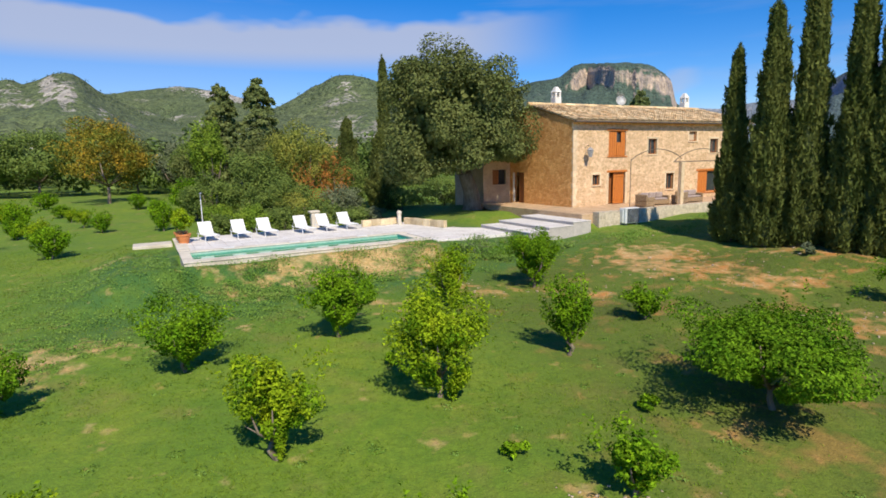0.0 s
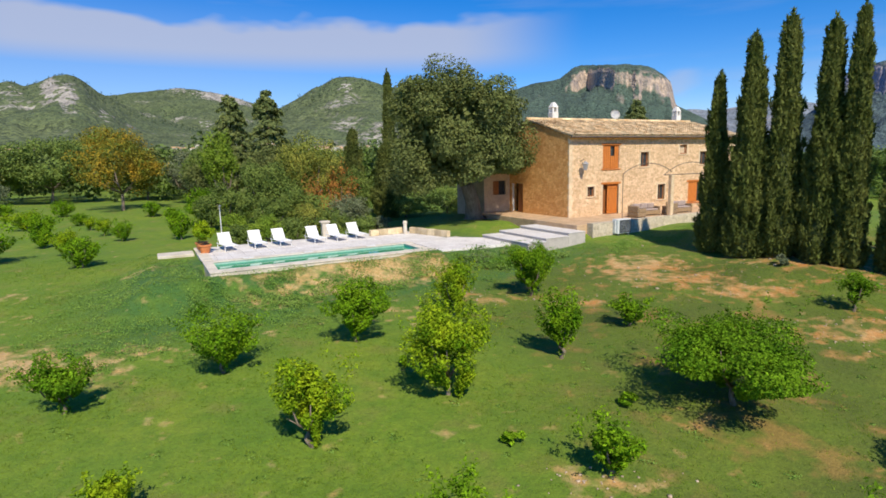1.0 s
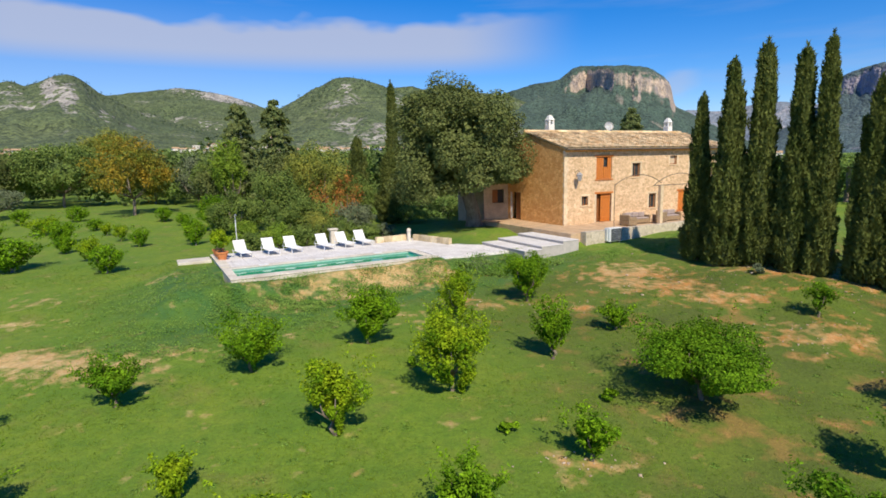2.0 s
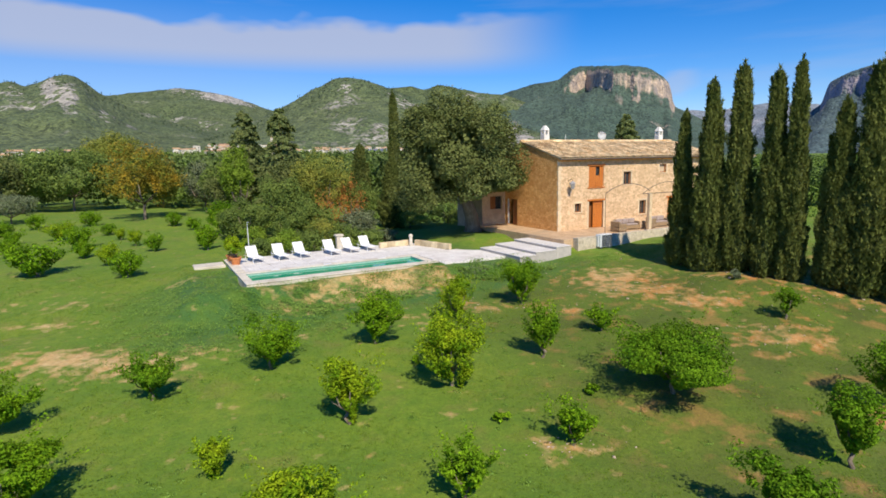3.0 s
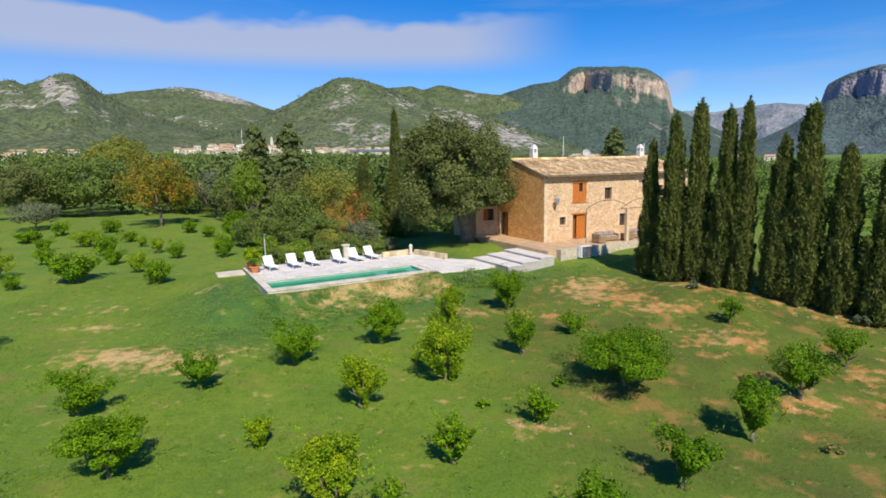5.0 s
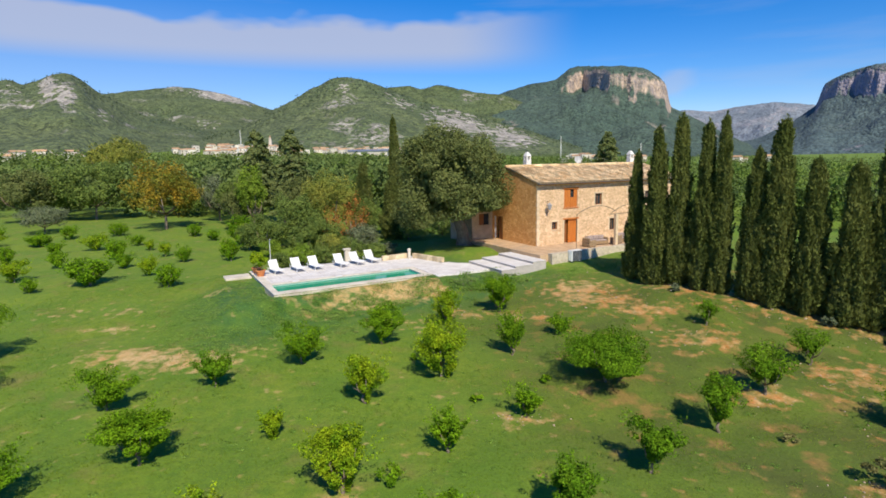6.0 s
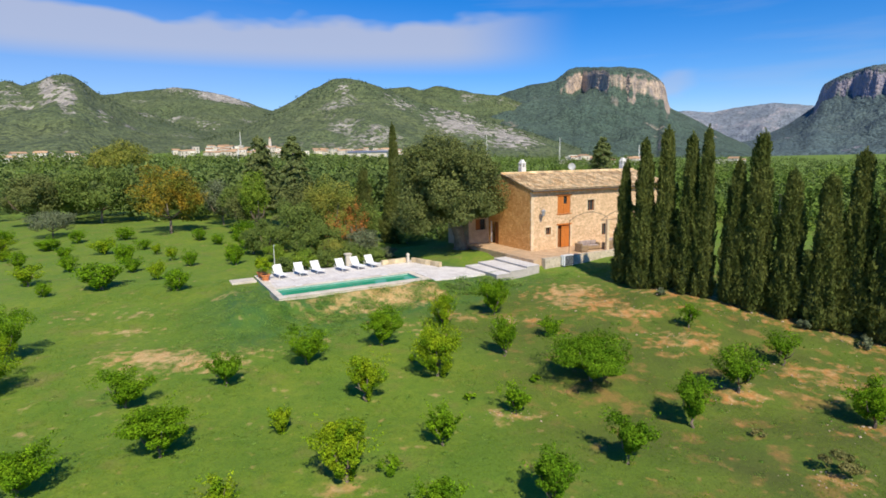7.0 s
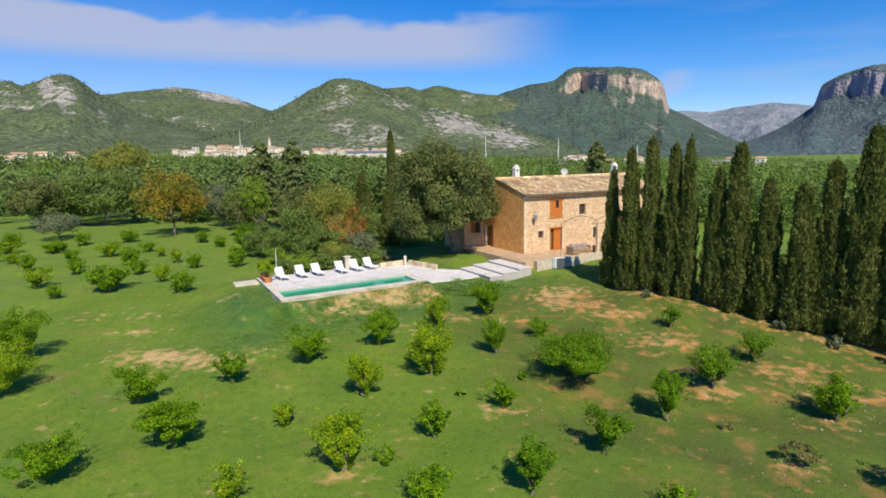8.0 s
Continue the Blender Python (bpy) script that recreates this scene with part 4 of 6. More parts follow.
    for i in range(5):
        r = 0.42 * i / 4
        rings.append([bm.verts.new((r * math.cos(k * math.pi / 10), -0.12 + 0.12 * (i / 4) ** 2 * -1, r * math.sin(k * math.pi / 10))) for k in range(20)] if i else [bm.verts.new((0, -0.12, 0))])
    for k in range(20):
        bm.faces.new((rings[0][0], rings[1][k], rings[1][(k + 1) % 20]))
    for a, b in zip(rings[1:], rings[2:]):
        for k in range(20):
            bm.faces.new((a[k], b[k], b[(k + 1) % 20], a[(k + 1) % 20]))
    bmesh.ops.solidify(bm, geom=bm.faces[:], thickness=0.02)
    dish = part("satellite_dish", bm, WHITE_METAL, h, "white satellite dish on a short mast", True)
    dish.matrix_local = pose(9.3, 5.0, RIDGE + 0.62, -20, 0, -25)
    part("dish_mast", tube(bmesh.new(), [(9.3, 5.1, RIDGE), (9.3, 5.1, RIDGE + 0.62)], 0.025, 6), STEEL, h)
    # lean-to at the side
    annex_wall = wall_with_holes(2.5, -0.6, 3.1, 0.4, [(0.85, 2.1, 1.35, 2.5)])
    a = part("lean_to", annex_wall, PLASTER, h, "tan plastered side wing with a dark window")
    a.matrix_local = pose(-2.506, 7.35, 0)
    part("lean_to_side", boxed(-2.5, -2.1, 7.76, 11.5, -0.6, 3.1), PLASTER, h)
    part("lean_to_roof", prism([(7.1, 3.1), (11.8, 3.9), (11.8, 4.05), (7.1, 3.25)], -2.7, -0.02), TILE, h)
    part("lean_to_back", boxed(-2.5, -0.01, 11.5, 11.8, -0.6, 3.6), PLASTER, h)
    part("lean_to_window", boxed(-1.66, -0.41, 7.5, 7.55, 1.35, 2.5), SHADE_GLASS, h)
    part("lean_to_window_frame", plank_leaf(-1.64, -1.05, 7.42, 7.46, 1.37, 2.48, 3), WOOD_BROWN, h, "brown shutter")
    return h


build_house()

# ---- terrace, steps, paving ----


def site_object(name, mesh_or_bm, mat, label, category, kind="structure", smooth=False):
    ob = new(name, mesh_or_bm if isinstance(mesh_or_bm, bpy.types.Mesh) else finish(name, mesh_or_bm, mat, smooth))
    ob.matrix_world = SITE
    return tagged(ob, label, category, kind=kind)


bm = bmesh.new()
box(bm, -2.75, -0.04, -3.95, 7.34, -0.75, -0.05, bevel=0.02)
box(bm, -0.036, 16.0, -3.95, -0.03, -0.75, -0.054, bevel=0.02)
site_object("patio", bm, PATIO, "warm clay-coloured patio paving round the farmhouse", "patio")


def rubble_wall(x0, x1, y0, y1, z0, z1):
    """A low wall with an uneven top."""
    bm = box(bmesh.new(), x0, x1, y0, y1, z0, z1)
    bmesh.ops.subdivide_edges(bm, edges=[e for e in bm.edges if e.calc_length() > 1.5], cuts=24)
    for vert in bm.verts:
        if vert.co.z > z1 - 0.01:
            vert.co.z += 0.035 * noise.noise((vert.co.x * 3, vert.co.y * 5, 2))
        vert.co.y += 0.03 * noise.noise((vert.co.x * 2, vert.co.z * 4, 7))
    return bm


site_object("terrace_wall", rubble_wall(-1.9, 0.1, -4.5, -3.96, -1.5, 0.03), STONE_WALL, "low pale rubble wall along the terrace", "wall")
site_object("terrace_wall", rubble_wall(1.1, 14.0, -4.35, -3.96, -1.5, 0.06), STONE_WALL, "long low rubble stone terrace wall", "wall")
site_object("terrace_wall", boxed(0.1, 1.1, -4.1, -3.96, -1.5, 0.02), STONE_WALL, "recessed piece of the terrace wall", "wall")
steps = thing("garden_steps", SITE, "three broad shallow pale stone garden steps", "steps", kind="structure")
for x0, x1, z in ((-4.1, -2.76, -0.33), (-5.85, -4.104, -0.52), (-7.2, -5.854, -0.70)):
    part("step", boxed(x0, x1, -4.75, 0.25, -1.3, z - 0.05, bevel=0.01), SLATE, steps)
    part("tread", boxed(x0 - 0.02, x1, -4.78, 0.28, z - 0.048, z, bevel=0.012), DECK, steps)


# deck slabs: the near ones as pieces
deck = thing("pool_deck", SITE, "pale stone paving round the swimming pool", "deck", kind="structure")
part("deck_bed", boxed(-24.38, -9.6, 1.62, 6.9, -1.4, -0.935), DECK, deck)
part("deck_bed", boxed(-12.0, -7.2, -3.0, 1.616, -1.4, -0.935), DECK, deck)
part("deck_bed", boxed(-24.36, -24.3, -2.2, 1.616, -1.45, -0.935), DECK, deck)
slab_mesh = finish("paving_slab", boxed(-0.395, 0.395, -0.395, 0.395, -0.06, 0, bevel=0.006), DECK)
rng = np.random.default_rng(8)
for i in range(20):
    for j in range(7):
        u, v = -23.97 + 0.8 * i, 2.05 + 0.8 * j
        if u < -9.5 and v < 6.95 and not (u > -10.4 and v > 5.4):
            s = new("paving_slab", slab_mesh)
            s.parent = deck
            s.location = (u, v, -0.9 + rng.uniform(-0.003, 0.003))
for i in range(6):
    for j in range(6):
        u, v = -11.6 + 0.8 * i, -2.6 + 0.8 * j
        if v < 1.5:
            s = new("paving_slab", slab_mesh)
            s.parent = deck
            s.location = (u, v, -0.9 + rng.uniform(-0.003, 0.003))
site_object("garden_slab", boxed(-26.5, -24.5, 5.6, 7.2, -1.5, -0.99, bevel=0.03), COPING, "pale low stone slab beside the pool deck", "slab")

# ---- pool ----
pool = thing("swimming_pool", SITE, "long narrow pool with green water and limestone coping", "pool", kind="structure")
PU0, PU1, PV0, PV1 = -23.95, -12.6, -1.5, 1.05
bm = bmesh.new()
box(bm, PU0 - 0.1, PU1 + 0.1, PV0 - 0.1, PV1 + 0.1, -2.5, -2.4)
box(bm, PU0 - 0.1, PU0, PV0, PV1, -2.4, -0.95)
box(bm, PU1, PU1 + 0.1, PV0, PV1, -2.4, -0.95)
box(bm, PU0, PU1, PV0 - 0.1, PV0, -2.4, -0.95)
box(bm, PU0, PU1, PV1, PV1 + 0.1, -2.4, -0.95)
part("basin", bm, BASIN, pool, "pale green pool lining")
water = bmesh.new()
bmesh.ops.create_grid(water, x_segments=60, y_segments=14, size=0.5, matrix=Matrix.Translation(((PU0 + PU1) / 2, (PV0 + PV1) / 2, -1.05)) @ Matrix.Diagonal((PU1 - PU0, PV1 - PV0, 1, 1)))
for vert in water.verts:
    vert.co.z += 0.004 * noise.noise((vert.co.x * 1.7, vert.co.y * 1.7, 3))
part("water", water, WATER, pool, "still green water", True)
part("pool_wall", boxed(PU0 - 0.42, PU1 + 0.6, PV0 - 0.74, PV0 - 0.104, -2.2, -0.955), COPING, pool, "pale plastered outer pool wall")
part("pool_wall", boxed(PU0 - 0.42, PU0 - 0.104, PV0 - 0.1, PV1 + 0.55, -2.2, -0.955), COPING, pool, "pale plastered outer pool wall")
part("pool_wall", boxed(PU0, PU1 + 0.6, PV1 + 0.104, PV1 + 0.56, -2.2, -0.955), COPING, pool)
part("pool_wall", boxed(PU1 + 0.104, PU1 + 0.6, PV0 - 0.1, PV1 + 0.1, -2.2, -0.955), COPING, pool)
n = 16
span_u = (PU1 + 0.62 - (PU0 - 0.45)) / n
stone_front = finish("coping_stone", boxed(0, span_u - 0.008, -0.78, 0.03, -0.06, 0, bevel=0.012), COPING)
stone_back = finish("coping_stone", boxed(0, span_u - 0.008, -0.03, 0.56, -0.06, 0, bevel=0.012), COPING)
for i in range(n):
    for me, v in ((stone_front, PV0), (stone_back, PV1)):
        s = new("coping_stone", me)
        s.parent = pool
        s.location = (PU0 - 0.45 + i * span_u, v, -0.892 + rng.uniform(-0.002, 0.002))
stone_side = finish("coping_stone", boxed(-0.45, 0.03, 0, 0.602, -0.06, 0, bevel=0.012), COPING)
for i in range(4):
    for u, turn in ((PU0, 0), (PU1, 180)):
        s = new("coping_stone", stone_side)
        s.parent = pool
        s.matrix_local = pose(u, PV0 + 0.035 + i * 0.617 + (0.602 if turn else 0), -0.892, 0, 0, turn)
stone_deck = finish("coping_stone", boxed(-0.75, -0.16, 0, 0.8, -0.05, 0, bevel=0.012), COPING)
for i in range(7):
    s = new("coping_stone", stone_deck)
    s.parent = pool
    s.location = (PU0 + 0.27, PV1 + 0.6 + i * 0.81, -0.86)
for u in (-22.3, -18.9, -15.0):
    part("skimmer_lid", boxed(u, u + 0.55, PV1 + 0.1, PV1 + 0.4, -0.89, -0.868, bevel=0.008), WHITE_METAL, pool, "white plastic skimmer lid")

# low block walls at the deck's corner
for name_, run, turn in (("low_block_wall", 4, (-13.1, 5.75, 3)), ("low_block_wall", 6, (-10.0, 5.6, -74))):
    w = thing(name_, SITE @ pose(turn[0], turn[1], -0.9, 0, 0, turn[2]), "low wall of pale sandstone blocks on the deck", "wall", "low deck walls")
    for i in range(run):
        part("block", boxed(i * 0.66, i * 0.66 + 0.645, -0.15, 0.15, 0.0, 0.42 + 0.015 * (i % 2), bevel=0.02), BLOCK, w)


# ---- loose things on the deck ----
def sun_lounger():
    t = thing("sun_lounger", Matrix.Identity(4), "white sling sun lounger with raised backrest", "lounger", "sun loungers by the pool")
    bm = bmesh.new()
    for x in (-0.37, 0.37):
        tube(bm, [(x, -1.0, 0.33), (x, 0.95, 0.33)], 0.025, 8)
    for y in (-1.0, 0.25):
        tube(bm, [(-0.37, y, 0.33), (0.37, y, 0.33)], 0.022, 8)
    part("frame", bm, WHITE_METAL, t)
    for x in (-0.37, 0.37):
        for y in (-0.85, 0.75):
            part("leg", tube(bmesh.new(), [(x, y, 0.0), (x, y, 0.33)], 0.024, 8), WHITE_METAL, t)
    part("seat", boxed(-0.355, 0.355, -1.02, 0.25, 0.335, 0.36, bevel=0.008), WHITE_CLOTH, t)
    b = boxed(-0.355, 0.355, 0, 0.8, 0.0, 0.028, bevel=0.008)
    bmesh.ops.transform(b, matrix=pose(0, 0.25, 0.345, 54, 0, 0), verts=b.verts)
    part("backrest", b, WHITE_CLOTH, t)
    bm = bmesh.new()
    for x in (-0.365, 0.365):
        tube(bm, [(x, 0.25, 0.34), (x, 0.25 + 0.81 * math.cos(radians(54)), 0.34 + 0.81 * math.sin(radians(54)))], 0.02, 8)
        tube(bm, [(x, 0.52, 0.76), (x, 0.85, 0.34)], 0.014, 6)
    part("backrest_frame", bm, WHITE_METAL, t)
    return t


spots = ((-22.6, 5.55, 9), (-20.8, 5.55, 6), (-19.3, 5.55, 8), (-17.1, 5.4, 7), (-15.6, 5.55, 10), (-14.15, 5.75, 6))
first = sun_lounger()
first.matrix_world = SITE @ pose(spots[0][0], spots[0][1], -0.897, 0, 0, spots[0][2])
for u, v, a in spots[1:]:
    copy_thing(first, SITE @ pose(u, v, -0.897, 0, 0, a))

shower = thing("garden_shower", SITE @ pose(-22.75, 6.6, -0.897), "slender grey steel shower post behind the loungers", "shower")
part("base_plate", lathe(bmesh.new(), [(0.14, 0.0), (0.14, 0.02), (0.05, 0.04)], 16), STEEL, shower)
part("pole", tube(bmesh.new(), [(0, 0, 0.02), (0, 0, 2.5), (0, -0.05, 2.65), (0, -0.25, 2.7)], 0.028, 8), WHITE_METAL, shower)
part("shower_head", lathe(bmesh.new(), [(0.09, 2.64), (0.09, 2.67), (0.02, 2.71)], 14, (0, -0.27)), STEEL, shower)

plinth = thing("stone_plinth", SITE @ pose(-15.75, 7.6, gz(*(SITE @ Vector((-15.75, 7.6, 0))).xy) - 0.05), "weathered pale stone pillar among the shrubs", "pillar")
part("shaft", boxed(-0.26, 0.26, -0.22, 0.22, 0, 1.25, bevel=0.05), COPING, plinth)
part("cap", boxed(-0.36, 0.32, -0.27, 0.27, 1.25, 1.4, bevel=0.04), COPING, plinth)
bollard = thing("bollard_post", SITE @ pose(-10.55, 5.35, -0.897), "pale round stone post beside the low wall", "post")
part("shaft", lathe(bmesh.new(), [(0.14, 0), (0.13, 0.7), (0.16, 0.74), (0.16, 0.86), (0.08, 0.95)], 14), COPING, bollard)

# ---- terrace furniture and fixtures ----
ac = thing("air_conditioner", SITE @ pose(0.5, -4.6, gz(*(SITE @ Vector((0.5, -4.6, 0))).xy) - 0.02) @ Matrix.Scale(1.25, 4), "pale outdoor air-conditioning unit against the terrace wall", "air conditioner")
part("foot", boxed(-0.4, -0.3, -0.16, 0.16, 0, 0.1), AC_DARK, ac)
part("foot", boxed(0.3, 0.4, -0.16, 0.16, 0, 0.1), AC_DARK, ac)
part("casing", boxed(-0.48, 0.48, -0.2, 0.2, 0.1, 0.86, bevel=0.025), AC_SHELL, ac)
bm = boxed(-0.36, 0.44, -0.212, -0.204, 0.14, 0.82, bevel=0.003)
part("fan_panel", bm, AC_DARK, ac, "dark square fan grille")
for i in range(5):
    r = 0.06 + 0.06 * i
    bm = tube(bmesh.new(), [(0.04 + r * math.cos(k * math.pi / 12), -0.222, 0.48 + r * math.sin(k * math.pi / 12)) for k in range(25)], 0.006, 4)
    part("grille_ring", bm, STEEL, ac)
part("pipe_cover", boxed(-0.56, -0.49, -0.1, 0.1, 0.15, 0.8, bevel=0.01), AC_SHELL, ac)


def arch(x0, x1, y, z, rise, r=0.025):
    pts = []
    for k in range(17):
        s = k / 16
        pts.append((x0 + (x1 - x0) * s, y, z + rise * math.sin(math.pi * s) ** 0.8))
    return tube(bmesh.new(), pts, r, 6)


pergola = thing("pergola", SITE, "bare rusty iron pergola arches on a stone post", "pergola")
part("stone_post", boxed(6.15, 6.45, -3.75, -3.45, -0.05, 2.86, bevel=0.03), QUOIN, pergola, "square pale stone post")
part("rod", tube(bmesh.new(), [(1.56, -3.6, 0.0), (1.56, -3.6, 3.12)], 0.022, 6), IRON, pergola)
part("rod", tube(bmesh.new(), [(11.2, -3.6, -0.05), (11.2, -3.6, 2.9)], 0.03, 6), IRON, pergola)
part("arch", arch(1.56, 6.3, -3.6, 3.05, 0.68), IRON, pergola)
part("arch", arch(5.5, 11.2, -3.6, 2.86, 0.85), IRON, pergola)
part("arch", arch(10.6, 15.2, -3.6, 2.88, 0.8), IRON, pergola)
part("rod", tube(bmesh.new(), [(15.2, -3.6, -0.05), (15.2, -3.6, 2.9)], 0.03, 6), IRON, pergola)
part("beam", tube(bmesh.new(), [(5.5, -3.6, 2.87), (15.2, -3.6, 2.86)], 0.03, 6), IRON, pergola)


def wicker_sofa(width, label):
    t = thing("wicker_sofa", Matrix.Identity(4), label, "sofa", "terrace seating")
    w = width / 2
    part("base", boxed(-w, w, -0.4, 0.4, 0.06, 0.36, bevel=0.03), WICKER, t)
    part("backrest", boxed(-w, w, 0.27, 0.4, 0.364, 0.82, bevel=0.04), WICKER, t)
    for x in (-w, w - 0.14):
        part("armrest", boxed(x, x + 0.14, -0.4, 0.265, 0.364, 0.64, bevel=0.03), WICKER, t)
    n = max(1, int(width / 0.7))
    for i in range(n):
        a = -w + 0.15 + (width - 0.3) * i / n
        b = a + (width - 0.3) / n - 0.01
        part("seat_cushion", boxed(a, b, -0.38, 0.26, 0.364, 0.48, bevel=0.04), CUSHION, t, "mauve-grey cushion")
        part("back_cushion", boxed(a, b, 0.1, 0.265, 0.484, 0.86, bevel=0.05), CUSHION, t, "mauve-grey cushion")
    for x in (-w + 0.05, w - 0.1):
        for y in (-0.35, 0.3):
            part("leg", boxed(x, x + 0.05, y, y + 0.05, 0, 0.06), IRON, t)
    return t


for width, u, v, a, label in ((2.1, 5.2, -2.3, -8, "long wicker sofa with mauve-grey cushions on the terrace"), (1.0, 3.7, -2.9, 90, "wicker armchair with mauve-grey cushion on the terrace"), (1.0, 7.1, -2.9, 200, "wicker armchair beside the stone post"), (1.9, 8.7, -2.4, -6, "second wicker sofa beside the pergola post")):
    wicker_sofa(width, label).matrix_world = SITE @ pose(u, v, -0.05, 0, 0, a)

# ---- vegetation ----


def crown_points(rng, n, rx, ry, rz, clumps, low=0.45, spread=(0.2, 0.42), shell=(0.45, 0.92)):
    """Points and facings of a crown of many clumps, about its middle."""
    d = rng.normal(size=(clumps * 3, 3))
    d /= np.linalg.norm(d, axis=1, keepdims=True)
    d = d[d[:, 2] > -0.8][:clumps]
    c = d * rng.uniform(shell[0], shell[1], (len(d), 1))
    rad = rng.uniform(spread[0], spread[1], len(d))
    which = rng.choice(len(d), n, p=rad ** 2 / np.sum(rad ** 2))
    o = rng.normal(size=(n, 3))
    o /= np.linalg.norm(o, axis=1, keepdims=True)
    p = c[which] + o * (rad[which] * rng.uniform(0.25, 1, n) ** 0.45)[:, None]
    flat_ = 1 + low * np.clip(p[:, 2], -1, 0)
    p[:, 0] *= flat_
    p[:, 1] *= flat_
    face = 0.6 * o + 0.4 * d[which] + np.array([0, 0, 0.5]) + rng.normal(0, 0.62, (n, 3))
    return p * np.array([rx, ry, rz]), face


def branches(rng, height, spread, r, forks=5, base=0.25):
    """A trunk that forks low into several limbs."""
    bm = bmesh.new()
    lean = Vector((rng.normal(0, 0.08), rng.normal(0, 0.08), 1))
    fork = lean * (height * base)
    tube(bm, [(0, 0, -0.12), (0, 0, 0.02), fork * 0.5 + Vector((rng.normal(0, 0.03) * height, 0, 0)), fork], [r * 1.35, r * 1.1, r * 0.9, r * 0.8], 9)
    for k in range(forks):
        a = 2 * math.pi * (k + rng.uniform(-0.3, 0.3)) / forks
        out = Vector((math.cos(a), math.sin(a), 0)) * spread * rng.uniform(0.45, 0.75)
        end = out + Vector((0, 0, height * rng.uniform(0.5, 0.72)))
        mid_ = fork.lerp(end, 0.5) + Vector((out.x * 0.2, out.y * 0.2, -0.04 * height))
        tube(bm, [fork - lean * 0.02, mid_, end], [r * 0.62, r * 0.42, r * 0.14], 6)
        twig = mid_ + Vector((rng.normal(0, 0.2), rng.normal(0, 0.2), 0.25)) * height * 0.3
        tube(bm, [mid_, twig], [r * 0.3, r * 0.08], 5)
    return bm


def plant(name, x, y, trunk_me, crown_me, crown_mat, label, category, group="", turn=0.0, scale=1.0, sink=0.0, z=None):
    t = thing(name, Matrix.Translation((x, y, (gz(x, y) if z is None else z) - sink)) @ Matrix.Rotation(turn, 4, "Z") @ Matrix.Scale(scale, 4), label, category, group)
    if trunk_me:
        part("trunk", trunk_me, BARK, t)
    part("crown", crown_me, crown_mat, t)
    return t


def citrus_meshes(seed, h, w, mat, density=1.0, leaf=0.098, skirt=0.1, clumps=46, lobes=()):
    rng = np.random.default_rng(seed)
    n = int(min(24000, 1900 * w * h) * density)
    p, f = crown_points(rng, n, 1.0, rng.uniform(0.85, 1.05), 1.0, clumps, 0.0, (0.16, 0.34), (0.3, 0.98))
    p[:, :2] += np.stack((np.sin(p[:, 2] * 2 + seed), np.cos(p[:, 2] * 2 + seed)), -1) * 0.12
    p[:, :2] *= w / 2 / np.percentile(np.hypot(p[:, 0], p[:, 1]), 96)
    lo, hi = np.percentile(p[:, 2], (1.0, 99.5))
    q = np.clip((p[:, 2] - lo) / (hi - lo), 0, 1)
    p[:, :2] *= (0.34 + 0.66 * np.minimum(1, q / 0.55) ** 0.8)[:, None]
    p[:, 2] = h * skirt + (p[:, 2] - lo) / (hi - lo) * h * (1 - skirt)
    # a few long shoots that break the outline
    for k in range(12):
        a, q = rng.uniform(0, 6.28), rng.uniform(0.1, 1.0)
        base = np.array([math.cos(a) * w * 0.42, math.sin(a) * w * 0.42, h * (0.45 + 0.4 * q)])
        tip = base * 1.0 + np.array([math.cos(a) * 0.22 * w, math.sin(a) * 0.22 * w, 0.16 * h])
        m = int(24 * density)
        s = rng.uniform(0, 1, (m, 1))
        p = np.concatenate((p, base + (tip - base) * s + rng.normal(0, 0.05, (m, 3))))
        f = np.concatenate((f, rng.normal(0, 1, (m, 3)) + np.array([0, 0, 0.6])))
    # suckers round the foot of the trunk
    m = int(70 * density * rng.uniform(0.2, 1.6))
    p = np.concatenate((p, np.stack((rng.normal(0.05, 0.1, m), rng.normal(-0.05, 0.1, m), rng.uniform(0.03, 0.35, m) * h), -1)))
    f = np.concatenate((f, rng.normal(0, 1, (m, 3))))
    p[:, 2] = np.maximum(p[:, 2], 0.06)
    for lx, lz, gain in lobes:
        near = np.exp(-((p[:, 0] - lx) / (0.28 * w)) ** 2) * np.clip(p[:, 2] / h, 0, 1)
        p[:, 2] += near * (lz - 1) * p[:, 2]
        p[:, 0] += near * gain
    v, faces = leaf_cloud(p, f, leaf, 0.5, rng)
    return finish("trunk", branches(rng, h * 0.95, w / 2 * 0.85, 0.03 + 0.016 * h, 5, 0.2), BARK, True), np_mesh("crown", v, faces, mat)


